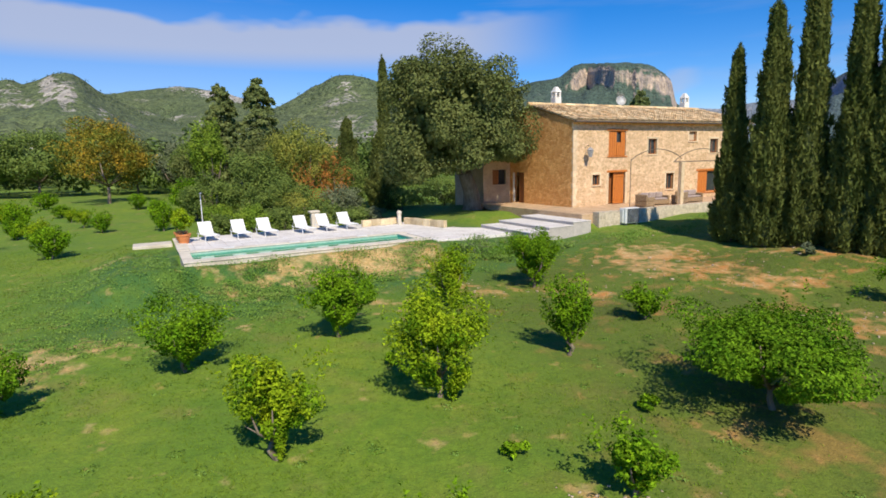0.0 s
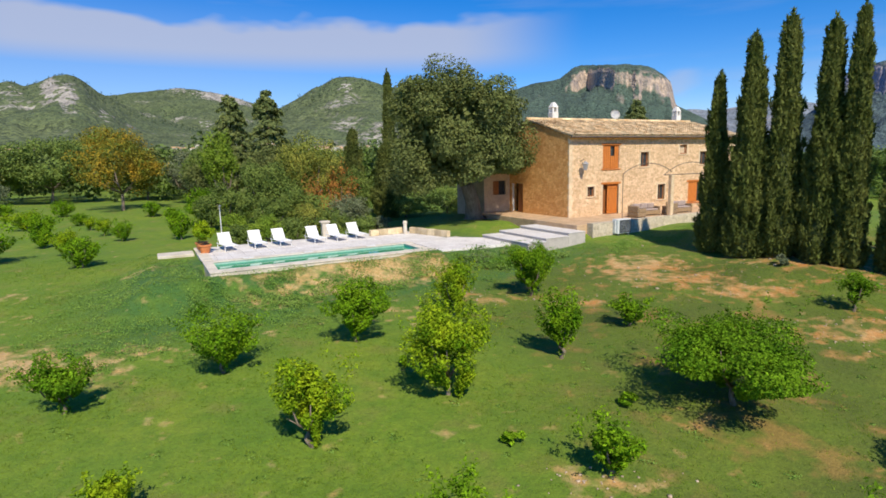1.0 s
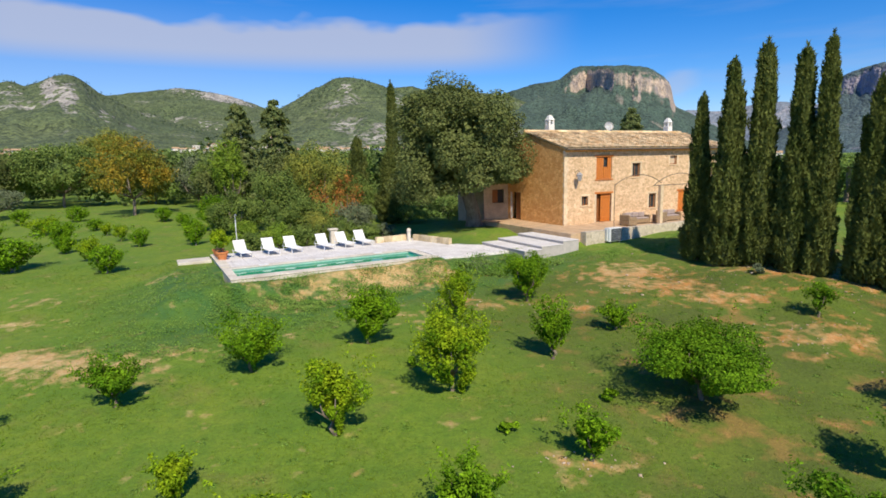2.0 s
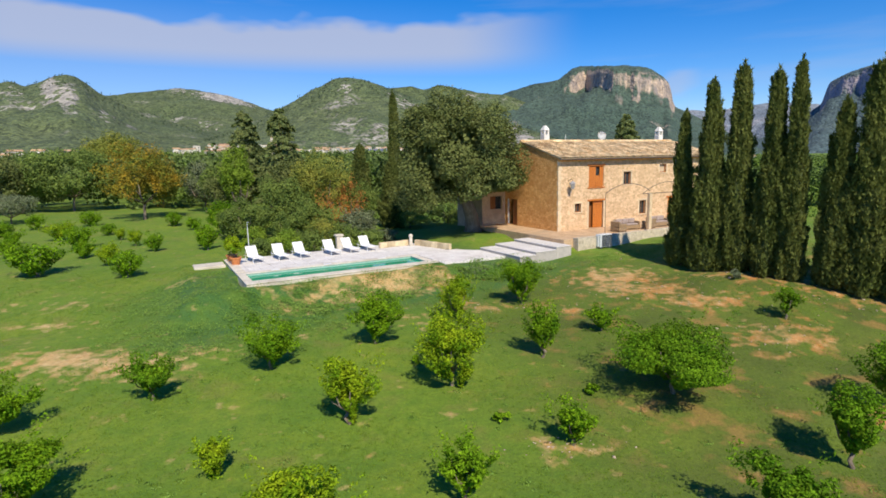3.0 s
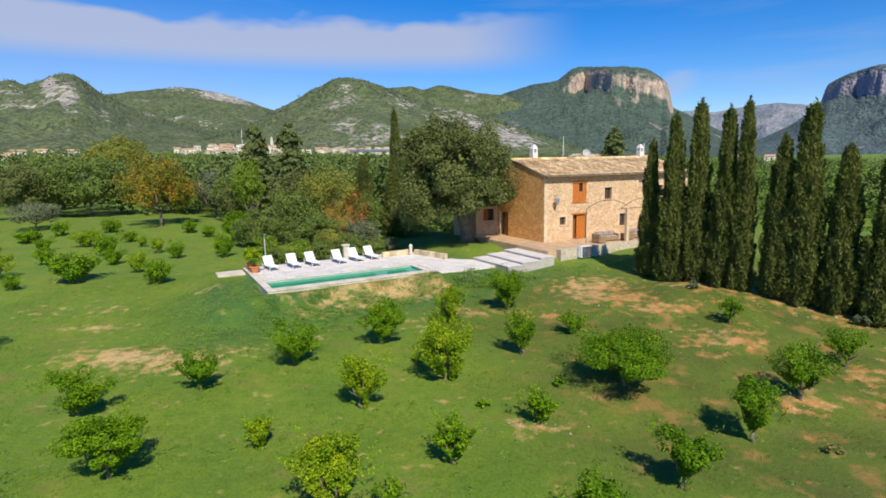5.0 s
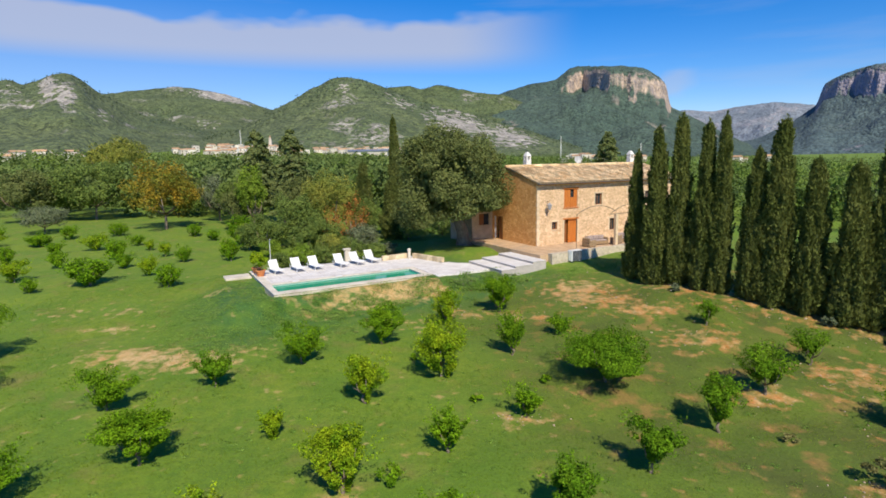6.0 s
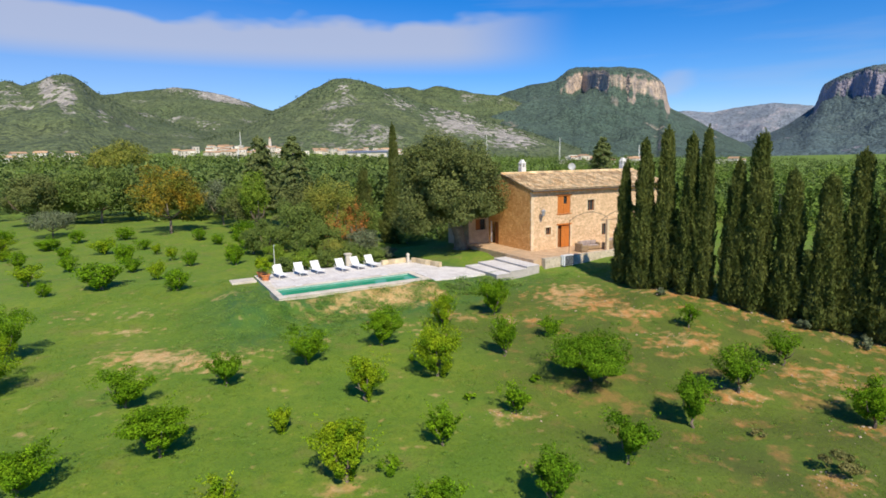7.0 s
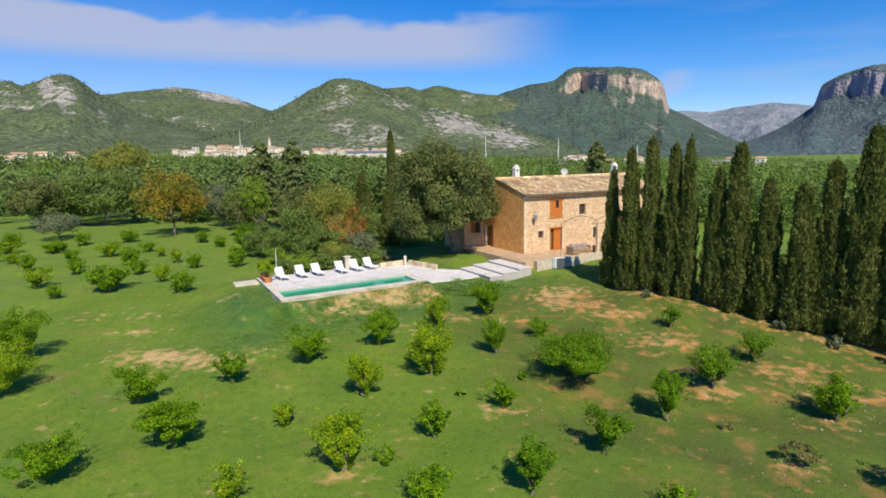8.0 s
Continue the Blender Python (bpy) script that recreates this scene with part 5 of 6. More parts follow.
# the orchard: x, y, height, width, leaf, density
C_, L_, D_ = LEAF_CITRUS, LEAF_LIME, LEAF_DEEP
ORCHARD = [
    (-15.2, 4.9, 1.95, 2.5, C_, 1), (-11.3, 7.4, 2.25, 2.9, C_, 1.1), (-15.3, 12.1, 2.0, 2.6, C_, 0.8), (-11.2, 14.2, 1.8, 1.9, D_, 1), (-7.0, 9.4, 1.15, 0.95, L_, 1.2),
    (-7.4, 3.5, 1.4, 1.3, L_, 1), (-3.5, 5.5, 2.5, 2.5, L_, 0.95), (0.1, 7.9, 1.7, 1.45, C_, 1), (3.7, 3.6, 2.15, 1.65, D_, 1), (7.3, 6.5, 2.05, 1.8, D_, 1),
    (11.2, 9.4, 2.5, 1.75, D_, 0.95), (14.8, 12.3, 2.45, 2.4, D_, 0.6), (18.8, 15.2, 2.0, 1.9, D_, 0.45), (19.0, 9.0, 2.15, 2.3, C_, 0.75), (15.6, 19.7, 1.5, 1.25, D_, 0.6),
    (3.5, 10.6, 1.5, 1.4, C_, 0.85), (3.8, 17.2, 2.45, 1.45, C_, 0.9), (-0.1, 14.8, 2.9, 2.9, L_, 0.85), (0.3, 22.2, 2.4, 1.75, L_, 0.85), (3.9, 24.3, 2.45, 2.45, C_, 0.95),
    (-3.5, 19.1, 2.35, 2.6, C_, 1), (-3.6, 12.2, 2.4, 1.95, L_, 1), (-7.5, 16.6, 2.2, 2.5, C_, 0.75), (7.0, 19.8, 1.25, 1.4, C_, 0.9),
    (0.0, 2.7, 1.45, 1.6, C_, 1), (8.7, 2.6, 0.95, 0.9, C_, 1), (18.1, 3.1, 1.95, 2.1, C_, 0.9), (-23.5, 13.3, 3.3, 4.4, L_, 0.6), (-25.4, 17.6, 3.4, 3.6, C_, 0.6),
]
KIND = {id(C_): "leafy green citrus tree standing in orchard grass", id(L_): "citrus tree with yellowing leaves in orchard grass", id(D_): "dark green citrus tree on a thin trunk"}
for i, (x, y, h, w, leaf_mat, dens) in enumerate(ORCHARD):
    tm, cm = citrus_meshes(100 + i, h, w, leaf_mat, dens, skirt={id(C_): 0.19, id(L_): 0.1, id(D_): 0.26}[id(leaf_mat)])
    plant("citrus_tree", x, y, tm, cm, leaf_mat, KIND[id(leaf_mat)] if dens > 0.65 else "thin sparse young citrus tree on bare earth", "tree", "orchard trees")
# the broad twin-stemmed tree
tm, cm = citrus_meshes(79, 2.85, 5.1, D_, 1.15, skirt=0.2, clumps=64, lobes=((0.0, 0.72, 0.2), (1.5, 1.12, 0.4), (-1.5, 0.92, 0.2)))
plant("citrus_tree", 7.85, 13.7, tm, cm, D_, "broad old citrus tree with a leaning forked trunk", "tree", "orchard trees")
# low sprawling seedlings and a dry bush
for x, y, h, w, mat, lab, dens in ((1.4, 12.0, 0.35, 0.7, C_, "low green weed clump in the grass", 2.0), (-2.0, 5.9, 1.0, 1.1, C_, "small green seedling bush", 1.0), (5.0, 13.9, 0.4, 0.7, C_, "low green weed clump in the grass", 2.0), (-1.5, 17.0, 0.3, 0.6, C_, "low green weed clump in the grass", 2.0), (14.9, 5.3, 0.95, 1.5, LEAF_DRY, "dry olive-brown bush with small leaves", 1.6), (13.6, 8.6, 0.35, 0.8, LEAF_DRY, "small dry weed clump", 1.0)):
    rng = np.random.default_rng(int(x * 10 + 900))
    p, f = crown_points(rng, int(500 * dens * max(w * h, 0.4)), w / 2, w / 2, h / 2, 9, 0.3)
    p[:, 2] = np.maximum(p[:, 2] + h / 2, 0.02)
    v, faces = leaf_cloud(p, f, 0.11, 0.5, rng)
    plant("bush", x, y, None, np_mesh("crown", v, faces, mat), mat, lab, "bush")
# farther rows: shared shapes
FAR_ROWS = [
    (-28.6, 32.8, 2.7, 4.4), (-21.8, 31.8, 1.95, 2.6), (-25.2, 35.5, 1.85, 1.8), (-35.9, 34.3, 2.0, 2.6), (-32.0, 30.6, 1.4, 1.6), (-42.2, 41.6, 1.9, 2.2), (-52.4, 52.5, 1.8, 3.2),
    (-46.6, 52.6, 1.7, 3.6), (-41.1, 47.2, 1.5, 2.2), (-45.7, 56.7, 1.8, 2.4), (-38.1, 49.4, 2.0, 3.0), (-32.5, 43.8, 2.4, 3.0), (-40.5, 58.0, 1.9, 3.0), (-34.7, 51.7, 1.3, 1.9),
    (-31.8, 48.7, 1.3, 1.4), (-28.3, 44.9, 1.6, 1.5), (-25.0, 41.8, 1.8, 1.8), (-21.8, 44.2, 1.15, 1.4), (-22.5, 51.1, 3.1, 3.6), (-20.3, 41.5, 2.6, 2.2), (-29.5, 39.5, 1.6, 2.0),
    (-36.0, 40.0, 1.7, 2.2), (-50.0, 47.0, 1.6, 2.4), (-27.0, 54.0, 1.5, 2.0), (-56.0, 58.0, 1.8, 3.0), (-30.5, 57.0, 1.7, 2.2), (-47.0, 46.0, 1.4, 1.8),
]
shapes = [citrus_meshes(200 + k, 2.0, 2.4, (C_, C_, L_, L_)[k], 0.34, 0.145) for k in range(4)]
rng = np.random.default_rng(31)
for i, (x, y, h, w) in enumerate(FAR_ROWS):
    k = i % 4 if i % 4 < 3 or i % 3 == 0 else 0
    t = plant("citrus_tree", x, y, *shapes[k], (C_, C_, L_, L_)[k], "low rounded citrus tree in the far orchard rows", "tree", "orchard trees", rng.uniform(0, 6.28))
    t.matrix_world = t.matrix_world @ Matrix.Diagonal((w / 2.7, w / 2.7, h / 2.1, 1))


def cypress_mesh(seed, h, r, n=30000):
    """A column of upright plumes about a solid core, added as the darker, shaded inside."""
    rng = np.random.default_rng(seed)

    def profile(s):
        return np.minimum(1, (s + 0.06) / 0.14) ** 0.5 * np.clip(1.03 - s, 0, 1) ** 0.6 * (1 - 0.08 * s)

    plumes = 150
    base = rng.uniform(-0.05, 0.86, plumes)
    length = rng.uniform(0.07, 0.2, plumes)
    length = np.maximum(np.minimum(length, 0.96 - base), 0.07)
    base[:4], length[:4] = (0.60, 0.72, 0.5, 0.76), (0.41, 0.26, 0.42, 0.2)
    ang = rng.uniform(0, 2 * math.pi, plumes)
    mid_s = np.clip(base + length * 0.6, 0.02, 0.98)
    off = r * profile(mid_s) * rng.uniform(0.45, 0.95, plumes)
    off[:4] = (0.02, 0.16 * r, 0.25 * r, 0.2 * r)
    fat = r * rng.uniform(0.13, 0.26, plumes) * (0.4 + 0.6 * profile(mid_s))
    fat[:4] = r * np.array([0.2, 0.13, 0.2, 0.1])
    k = rng.choice(plumes, n, p=length * fat / np.sum(length * fat))
    q = rng.beta(1.4, 1.5, n)
    a = rng.uniform(0, 2 * math.pi, n)
    rr = fat[k] * np.sin(np.pi * np.clip(q * 0.86 + 0.1, 0, 1)) ** 0.7 * rng.uniform(0.3, 1.1, n)
    s = np.clip(base[k] + length[k] * q, 0.005, 1.0)
    lean = 0.8 + 0.35 * q
    p = np.stack((np.cos(ang[k]) * off[k] * lean + np.cos(a) * rr, np.sin(ang[k]) * off[k] * lean + np.sin(a) * rr, 0.05 + s * h), -1)
    out = np.stack((np.cos(a), np.sin(a), np.zeros(n)), -1)
    # the rest of the sprays close the gaps between the plumes
    m = int(n * 0.3)
    su = rng.uniform(0.005, 0.97, m)
    ru = r * profile(su) * rng.uniform(0.55, 0.8, m)
    p[:m] = np.stack((np.cos(a[:m]) * ru, np.sin(a[:m]) * ru, 0.05 + su * h), -1)
    axis = np.array([0, 0, 0.8]) + out * rng.uniform(0.0, 0.7, (n, 1)) + rng.normal(0, 0.3, (n, 3))
    axis /= np.linalg.norm(axis, axis=1, keepdims=True)
    b = np.cross(axis, out + rng.normal(0, 0.7, (n, 3)))
    b /= np.linalg.norm(b, axis=1, keepdims=True)
    ln = rng.uniform(0.13, 0.3, (n, 1))
    v = np.empty((n, 3, 3))
    v[:, 0] = p - axis * ln * 0.45 - b * ln * 0.2
    v[:, 1] = p - axis * ln * 0.3 + b * ln * 0.24
    v[:, 2] = p + axis * ln * 0.65
    f = np.arange(n * 3).reshape(-1, 3)
    # added core body that blocks the view through the sprays
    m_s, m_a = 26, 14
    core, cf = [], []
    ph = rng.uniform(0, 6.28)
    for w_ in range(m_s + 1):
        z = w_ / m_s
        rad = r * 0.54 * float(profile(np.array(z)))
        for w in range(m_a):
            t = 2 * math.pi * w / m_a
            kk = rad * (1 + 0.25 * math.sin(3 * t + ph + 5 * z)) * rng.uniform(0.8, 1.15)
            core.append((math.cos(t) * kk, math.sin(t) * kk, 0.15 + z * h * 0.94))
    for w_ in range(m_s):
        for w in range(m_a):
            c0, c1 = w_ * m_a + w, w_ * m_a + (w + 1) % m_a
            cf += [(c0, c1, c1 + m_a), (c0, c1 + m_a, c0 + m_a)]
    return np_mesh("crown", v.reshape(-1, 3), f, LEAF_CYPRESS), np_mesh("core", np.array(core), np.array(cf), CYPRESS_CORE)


CYPRESSES = [(14.55, 28.9, 8.45, 0.85), (15.4, 27.3, 10.1, 1.05), (16.7, 26.6, 10.85, 1.1), (17.9, 25.3, 10.35, 1.0), (18.6, 24.5, 10.7, 0.85), (20.0, 23.0, 8.5, 0.95), (20.9, 22.1, 10.3, 1.2),
             (22.3, 20.9, 7.8, 1.1), (23.6, 19.4, 7.5, 1.2), (25.1, 18.9, 9.0, 1.15), (26.3, 17.5, 11.1, 1.4), (27.7, 16.2, 9.6, 1.3), (28.8, 15.0, 10.6, 1.3), (30.2, 13.6, 9.8, 1.3)]
for i, (x, y, top, r) in enumerate(CYPRESSES):
    z = gz(x, y)
    trunk = finish("trunk", tube(bmesh.new(), [(0, 0, -0.15), (0, 0, 1.2), (0, 0, (top - z) * 0.8)], [0.2, 0.15, 0.03], 8), BARK, True)
    outer, inner = cypress_mesh(300 + i, top - z, r * 1.2)
    t = plant("cypress", x, y, trunk, outer, LEAF_CYPRESS, "tall dark green column cypress in a row" if top > 9.5 else "shorter dark green column cypress in a row", "cypress", "cypress row", z=z)
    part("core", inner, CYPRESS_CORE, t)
# shrubs at the foot of the row
for i, (x, y, w) in enumerate(((24.6, 16.9, 1.0), (22.4, 19.0, 0.9), (26.3, 14.7, 1.1), (16.0, 25.0, 0.7), (27.4, 13.6, 1.2))):
    rng = np.random.default_rng(640 + i)
    p, f = crown_points(rng, 900, w / 2, w / 2, w / 2.4, 12, 0.2)
    p[:, 2] = np.maximum(p[:, 2] + w / 2.5, 0.02)
    v, faces = leaf_cloud(p, f, 0.12, 0.4, rng)
    plant("shrub", x, y, None, np_mesh("crown", v, faces, LEAF_GREY), LEAF_GREY, "grey-green shrub at the foot of the cypresses", "shrub")


def broad_tree(seed, h, w, mat, leaves, leaf, clumps, skirt=0.2, low=0.3, trunk=0.2, spread=(0.2, 0.4), base=0.25):
    rng = np.random.default_rng(seed)
    rz = h * (1 - skirt) / 2
    p, f = crown_points(rng, leaves, w / 2, w / 2, rz, clumps, low, spread)
    p[:, 2] = np.maximum(p[:, 2] + h - rz, 0.05)
    v, faces = leaf_cloud(p, f, leaf, 0.62, rng)
    return finish("trunk", branches(rng, h * 0.9, w / 2, trunk, 6, base), BARK, True), np_mesh("crown", v, faces, mat)


def conifer(seed, h, w, mat):
    """Whorls of drooping boughs, longest below, on a straight stem."""
    rng = np.random.default_rng(seed)
    bm = tube(bmesh.new(), [(0, 0, -0.15), (0, 0, h * 0.5), (0, 0, h * 0.97)], [0.03 * h, 0.018 * h, 0.01], 8)
    ps, fs = [], []
    for k in range(int(12 * h)):
        q = rng.uniform(0.1, 0.985) ** 0.85
        reach = w / 2 * (1 - q) ** 0.55 * rng.uniform(0.7, 1.1) + 0.2
        a = rng.uniform(0, 6.28)
        m = int(20 + 40 * reach)
        t = rng.uniform(0.1, 1, m) ** 0.7
        side_ = rng.normal(0, 0.24, m) * reach * (1.15 - t)
        x = math.cos(a) * t * reach - math.sin(a) * side_
        y = math.sin(a) * t * reach + math.cos(a) * side_
        z = q * h + 0.3 * reach * t - 0.42 * reach * t * t + rng.normal(0, 0.09, m)
        ps.append(np.stack((x, y, z), -1))
        fs.append(np.stack((rng.normal(0, 0.7, m) + 0.7 * math.cos(a), rng.normal(0, 0.7, m) + 0.7 * math.sin(a), rng.normal(0.5, 0.5, m)), -1))
    v, faces = leaf_cloud(np.concatenate(ps), np.concatenate(fs), 0.38, 0.5, rng)
    return finish("trunk", bm, BARK, True), np_mesh("crown", v, faces, mat)


def build_oak(x, y):
    rng = np.random.default_rng(41)
    h, w = 11.9, 11.2
    t = thing("holm_oak", Matrix.Translation((x, y, gz(x, y))), "large dense dark green holm oak beside the farmhouse", "tree")
    p, f = crown_points(rng, 70000, 1.0, 1.0, 1.0, 130, 0.0, (0.12, 0.25), (0.6, 0.9))
    # boxy outline: upright sides, a broad top and a hanging skirt
    out = np.linalg.norm(p, axis=1, keepdims=True) + 1e-6
    d = p / out
    p = np.sign(d) * np.abs(d) ** 0.8 * out * 1.02
    p *= np.array([w / 2, w / 2, h * 0.445])
    p[:, 2] += h * 0.535
    inner = rng.normal(size=(9000, 3))
    inner *= (rng.uniform(0.2, 0.72, (9000, 1)) / np.linalg.norm(inner, axis=1, keepdims=True))
    p = np.concatenate((p, inner * np.array([w / 2, w / 2, h * 0.46]) + np.array([0, 0, h * 0.545])))
    f = np.concatenate((f, inner + rng.normal(0, 0.3, inner.shape)))
    # the skirt hangs lower away from the house
    p[:, 2] += np.clip(0.4 * h - p[:, 2], 0, None) * 0.5 * np.clip((p[:, 0] + 1.0) / 3.5, 0, 1)
    size = np.where(np.arange(len(p)) < 70000, 0.21, 0.5)
    v, faces = leaf_cloud(p, f, size, 0.6, rng)
    part("crown", np_mesh("crown", v, faces, LEAF_OAK), LEAF_OAK, t)
    part("trunk", tube(bmesh.new(), [(1.35, 1.7, -0.2), (1.3, 1.6, 0.15), (1.2, 1.3, 1.3), (0.7, 0.7, 2.8)], [1.05, 0.72, 0.58, 0.5], 12), BARK, t, "", True)
    for k in range(6):
        a = k * 1.05 + 0.3
        end = Vector((math.cos(a) * 3.2, math.sin(a) * 3.2, 6.5 + 0.4 * (k % 3)))
        part("limb", tube(bmesh.new(), [(0.75, 0.75, 2.6), (math.cos(a) * 1.0, math.sin(a) * 1.0, 4.0), end], [0.3, 0.2, 0.06], 8), BARK, t, "", True)


build_oak(1.1, 41.7)


def tall_cypress(x, y, top, r, seed):
    z = gz(x, y)
    trunk = finish("trunk", tube(bmesh.new(), [(0, 0, -0.15), (0, 0, (top - z) * 0.8)], [0.2, 0.04], 8), BARK, True)
    outer, inner = cypress_mesh(seed, top - z, r)
    t = plant("cypress", x, y, trunk, outer, LEAF_CYPRESS, "slender dark cypress behind the garden", "cypress", z=z)
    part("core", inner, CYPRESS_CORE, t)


tall_cypress(-5.35, 57.0, 13.5, 1.3, 351)
tall_cypress(-5.4, 53.0, 6.2, 1.9, 352)
tall_cypress(-9.6, 60.0, 8.0, 1.9, 353)

GARDEN = [
    (-3.6, 52.5, 2.4, 4.6, LEAF_OCHRE, 3000, 0.2, "olive-brown shrub in the shade behind the oak", "shrub"),
    (0.4, 54.5, 2.8, 5.2, LEAF_SHRUB, 3000, 0.22, "green shrub in the shade behind the oak", "shrub"),
    (4.2, 55.5, 3.0, 5.0, LEAF_GREY, 3000, 0.22, "grey-green shrub behind the oak and the side wing", "shrub"),
    # x, y, height, width, leaf, leaves, leaf size, label, category
    (-19.05, 61.5, 12.9, 7.4, LEAF_PINE, 6000, 0.4, "tall dark conifer behind the garden", "conifer"),
    (-25.4, 67.5, 13.2, 7.6, LEAF_PINE, 5000, 0.42, "tall dark conifer with an open crown", "conifer"),
    (-23.2, 57.5, 9.4, 4.0, LEAF_POPLAR, 4500, 0.26, "light green poplar with a pale leaning trunk", "tree"),
    (-36.8, 62.8, 9.0, 10.4, LEAF_AUTUMN, 7000, 0.34, "broad tree in yellow and orange autumn leaf", "tree"),
    (-55.0, 77.5, 9.2, 13.5, LEAF_SHRUB, 9000, 0.45, "broad green shade tree in the meadow", "tree"),
    (-63.0, 74.0, 8.2, 10.5, LEAF_OAK, 7000, 0.45, "dark green round tree in the meadow", "tree"),
    (-72.0, 89.0, 7.5, 10.0, LEAF_SHRUB, 6000, 0.45, "green round tree at the meadow's edge", "tree"),
    (-44.0, 82.0, 7.5, 9.0, LEAF_OAK, 6000, 0.42, "dark tree behind the autumn tree", "tree"),
    (-51.8, 61.0, 3.9, 6.0, LEAF_GREY, 4500, 0.22, "grey-green olive tree in the meadow", "olive tree"),
    (-33.0, 72.0, 7.0, 6.4, LEAF_GREY, 5000, 0.3, "bare grey-green bushy tree", "tree"),
    (-22.4, 50.6, 3.6, 3.4, LEAF_DEEP, 3000, 0.2, "dense dark green orange tree", "tree"),
    (-15.6, 49.5, 6.4, 6.0, LEAF_SHRUB, 6500, 0.26, "dense dark shrub thicket behind the loungers", "shrub"),
    (-18.5, 46.6, 4.2, 4.4, LEAF_SHRUB, 4500, 0.22, "olive-green garden shrub behind the deck", "shrub"),
    (-12.6, 52.5, 8.2, 6.8, LEAF_OCHRE, 6500, 0.26, "ochre-green tree turning to autumn", "tree"),
    (-9.6, 51.0, 5.6, 3.6, LEAF_RED, 1000, 0.22, "shrub with rust-red autumn leaves", "shrub"),
    (-12.4, 46.6, 3.6, 4.4, LEAF_SHRUB, 4500, 0.22, "dark green garden shrub behind the loungers", "shrub"),
    (-14.2, 45.0, 3.0, 3.2, LEAF_SHRUB, 3500, 0.2, "green garden shrub behind the loungers", "shrub"),
    (-11.6, 48.4, 4.6, 2.6, LEAF_RED, 700, 0.2, "rust-red shrub among green ones", "shrub"),
    (-8.2, 46.6, 2.9, 4.0, LEAF_GREY, 4000, 0.2, "grey-green feathery shrub beside the lawn", "shrub"),
    (-17.0, 43.4, 1.9, 2.4, LEAF_POPLAR, 2500, 0.16, "bright yellow-green low shrub", "shrub"),
    (-20.5, 47.5, 3.0, 3.0, LEAF_SHRUB, 3000, 0.2, "green shrub beside the shower post", "shrub"),
    (-9.0, 56.0, 4.8, 4.6, LEAF_SHRUB, 3500, 0.26, "green shrub between the cypresses", "shrub"),
    (-25.5, 60.0, 6.5, 5.0, LEAF_OAK, 4500, 0.3, "dark tree below the conifers", "tree"),
    (-17.0, 56.0, 7.4, 6.0, LEAF_OAK, 5500, 0.3, "dark bushy tree below the conifer", "tree"),
    (-28.5, 66.0, 7.0, 6.0, LEAF_SHRUB, 4500, 0.3, "green tree below the conifers", "tree"),
    (27.4, 78.3, 12.4, 7.0, LEAF_PINE, 4500, 0.42, "dark conifer rising behind the farmhouse roof", "conifer"),
    (-105.0, 178.0, 16.5, 17.0, LEAF_OCHRE, 4500, 0.7, "tall brownish tree far behind the meadow", "tree"),
    (-116.0, 186.0, 14.5, 15.0, LEAF_OCHRE, 4000, 0.7, "tall thin-crowned tree far behind the meadow", "tree"),
]
for u, v, h, w, mat, lab in ((-21.6, 8.9, 1.7, 2.4, LEAF_SHRUB, "low green shrub along the back of the deck"), (-19.4, 9.2, 2.2, 2.8, LEAF_POPLAR, "low yellow-green shrub along the back of the deck"), (-17.4, 9.0, 2.0, 2.6, LEAF_SHRUB, "low green shrub along the back of the deck"),
                             (-14.6, 9.6, 2.3, 3.0, LEAF_SHRUB, "low green shrub along the back of the deck"), (-12.4, 9.2, 1.5, 2.4, LEAF_SHRUB, "low green shrub beside the low wall"), (-10.6, 10.4, 1.3, 2.2, LEAF_GREY, "grey-green shrub beside the lawn"), (-16.2, 10.4, 3.0, 3.4, LEAF_OCHRE, "olive-green shrub behind the stone pillar")):
    q = SITE @ Vector((u, v, 0))
    GARDEN.append((q.x, q.y, h, w, mat, 2600, 0.17, lab, "shrub"))
for i, (x, y, h, w, mat, n, leaf, lab, cat) in enumerate(GARDEN):
    con = cat == "conifer"
    tm, cm = conifer(500 + i, h, w, mat) if con else broad_tree(500 + i, h, w, mat, int(n * 1.6), leaf * 0.72, 70, 0.0 if cat == "shrub" else 0.16, 0.05 if cat == "shrub" else 0.25, 0.05 + 0.015 * h, (0.12, 0.34))
    plant(cat.replace(" ", "_") if cat != "tree" else "tree", x, y, tm, cm, mat, lab, cat, sink=0.05)

